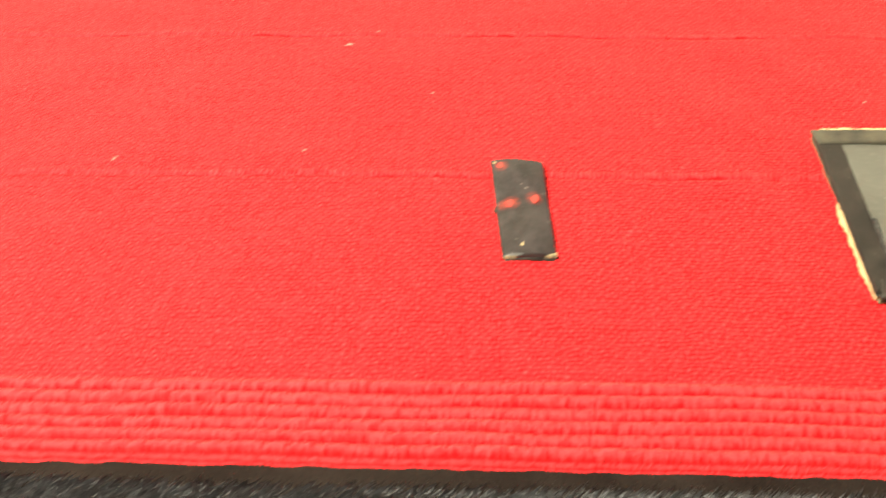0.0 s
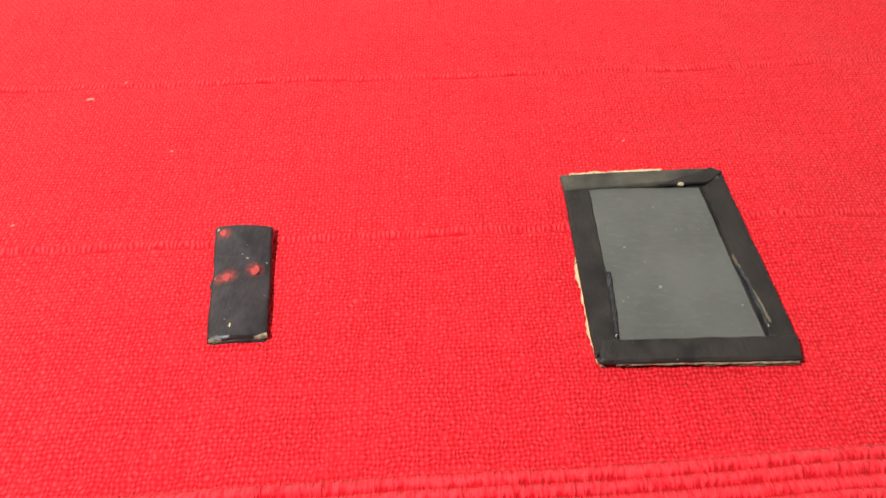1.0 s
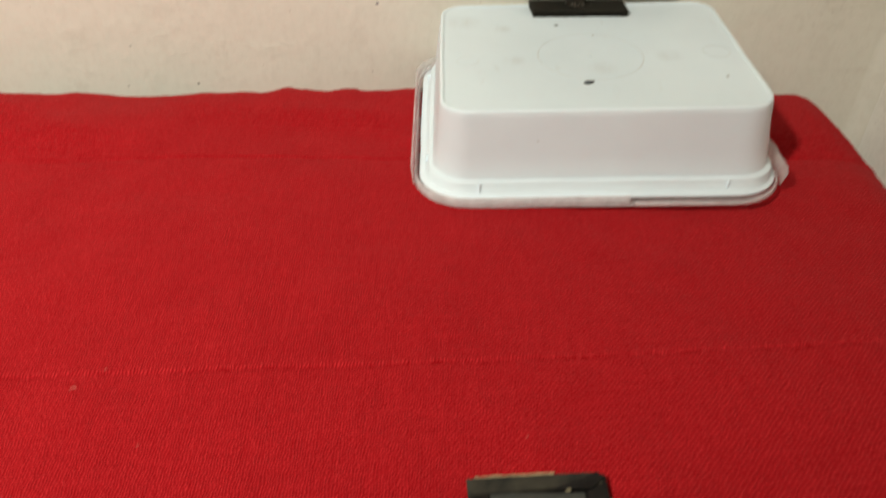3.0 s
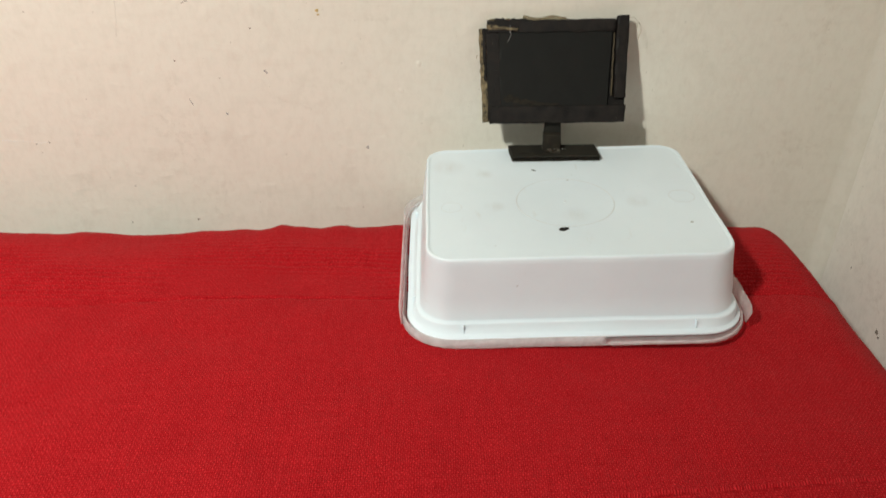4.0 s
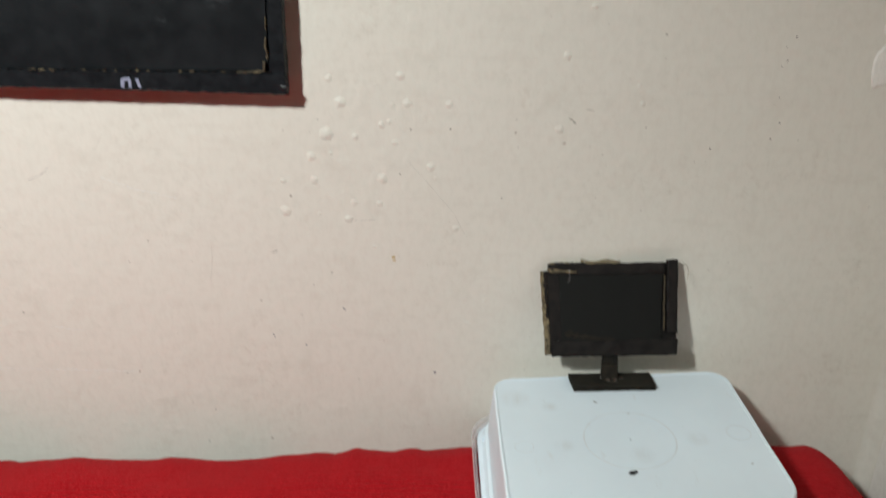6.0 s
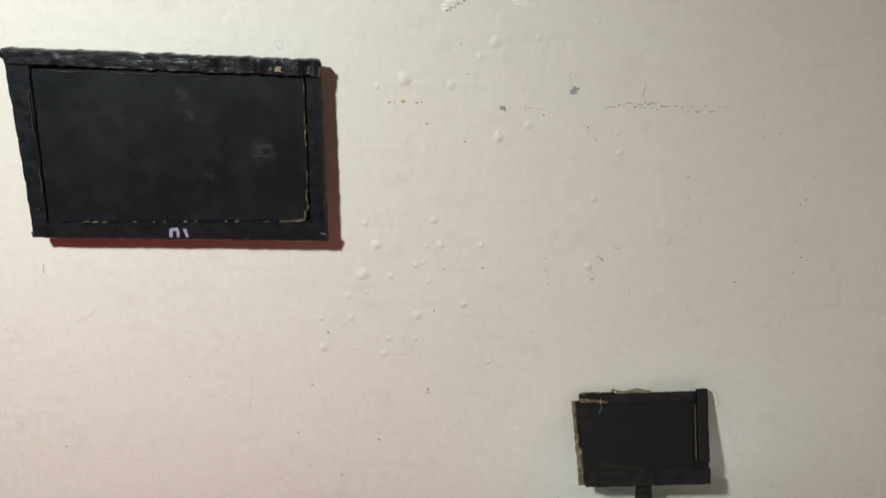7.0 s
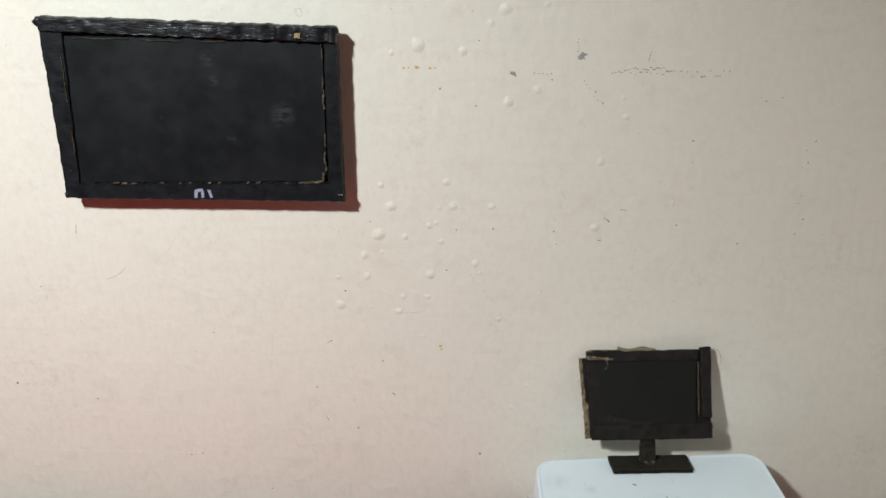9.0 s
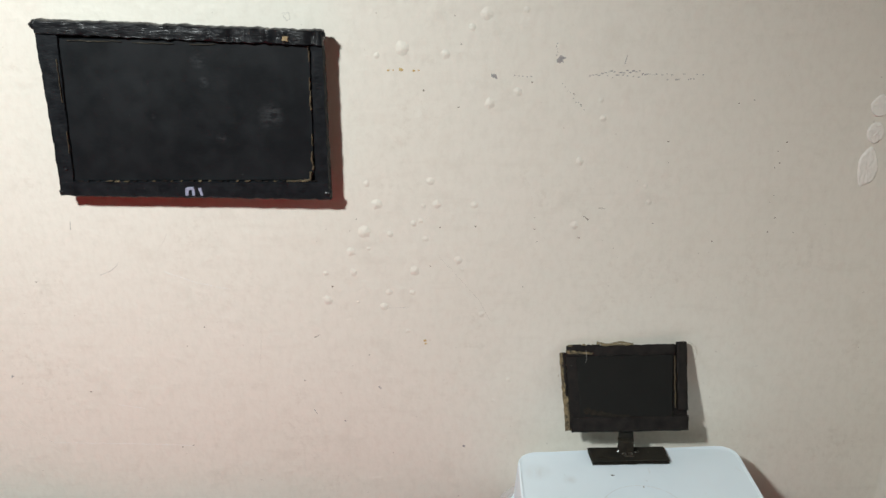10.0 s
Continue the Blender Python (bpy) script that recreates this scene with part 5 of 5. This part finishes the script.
# flaked patches of filler
def flake_patch(x, z, rx, rz, seed):
    bm = bmesh.new()
    seg, rings = 40, 9
    mid = bm.verts.new((x, z, 0.0008))
    prev = None
    for r in range(1, rings + 1):
        f = r / rings
        row = []
        for i in range(seg):
            a = 2 * math.pi * i / seg
            k = f * (1 + 0.16 * n3(math.cos(a) * 1.5 + seed, math.sin(a) * 1.5, seed) + 0.04 * n3(math.cos(a) * 7, math.sin(a) * 7, seed))
            h = 0.0010 + 0.0006 * n3(f * 5 * math.cos(a) + seed, f * 5 * math.sin(a), 1.0) if r < rings else -0.0001
            row.append(bm.verts.new((x + rx * k * math.cos(a), z + rz * k * math.sin(a), h)))
        for i in range(seg):
            j = (i + 1) % seg
            bm.faces.new((mid, row[i], row[j]) if prev is None else (prev[i], row[i], row[j], prev[j]))
        prev = row
    return bm


for i, (x, z, rx, rz) in enumerate(((0.2108, 0.2869, 0.0062, 0.0068), (0.2100, 0.2697, 0.0056, 0.0066), (0.2084, 0.2467, 0.0066, 0.0128))):
    part("filler_patch", flake_patch(x, z, rx, rz, i * 5.0), WALL_SIDE, back, "pale rough filler patch", m=WALLM)
bm = bmesh.new()
rng = random.Random(8)
for i in range(70):
    t = rng.random()
    x = -0.068 + 0.044 * t
    z = 0.3665 + 0.012 * math.sin(t * 3.0) * rng.uniform(0.5, 1.2) + rng.uniform(0, 0.006)
    blob(rng.uniform(0.0012, 0.0040), rng.uniform(0.0006, 0.0016), rng.uniform(0.0002, 0.0005), i * 1.1, 11, 2, 0.9, bm=bm, at=(x, z, 0.0))
part("flaked_plaster", bm, WALL_SIDE, back, "flaked rough plaster", m=WALLM, kind="stuff")
bm = bmesh.new()
for i in range(16):
    t = i / 15
    blob(0.0007, 0.0003, 0.0003, i * 1.7, 9, 2, 0.8, bm=bm, at=(-0.068 + 0.012 * t + rng.uniform(-0.001, 0.001), 0.3660 + 0.006 * t + rng.uniform(-0.001, 0.001), 0.0))
part("flaked_plaster", bm, BROWNMARK, back, "dark crumbly edge of plaster", m=WALLM, kind="stuff")

# scuffs on the right wall
RIGHTM = Matrix(((0, 0, -1, SIDE), (1, 0, 0, 0), (0, 1, 0, 0), (0, 0, 0, 1)))
bm = bmesh.new()
for i, (y, z, ry, rz) in enumerate(((-83, -50, 1.9, 1.4), (-86, -52, 1.2, 0.8), (-4, 85, 0.8, 0.8), (-37, -32, 0.6, 0.6), (-60, 10, 0.5, 0.6))):
    blob(ry / 1000, rz / 1000, 0.0003, i * 2.1, 12, 2, 0.6, bm=bm, at=(y / 1000, z / 1000, 0.0))
part("paint_stain", bm, BROWNMARK, right, "small dark scuffs", m=RIGHTM, kind="stuff")
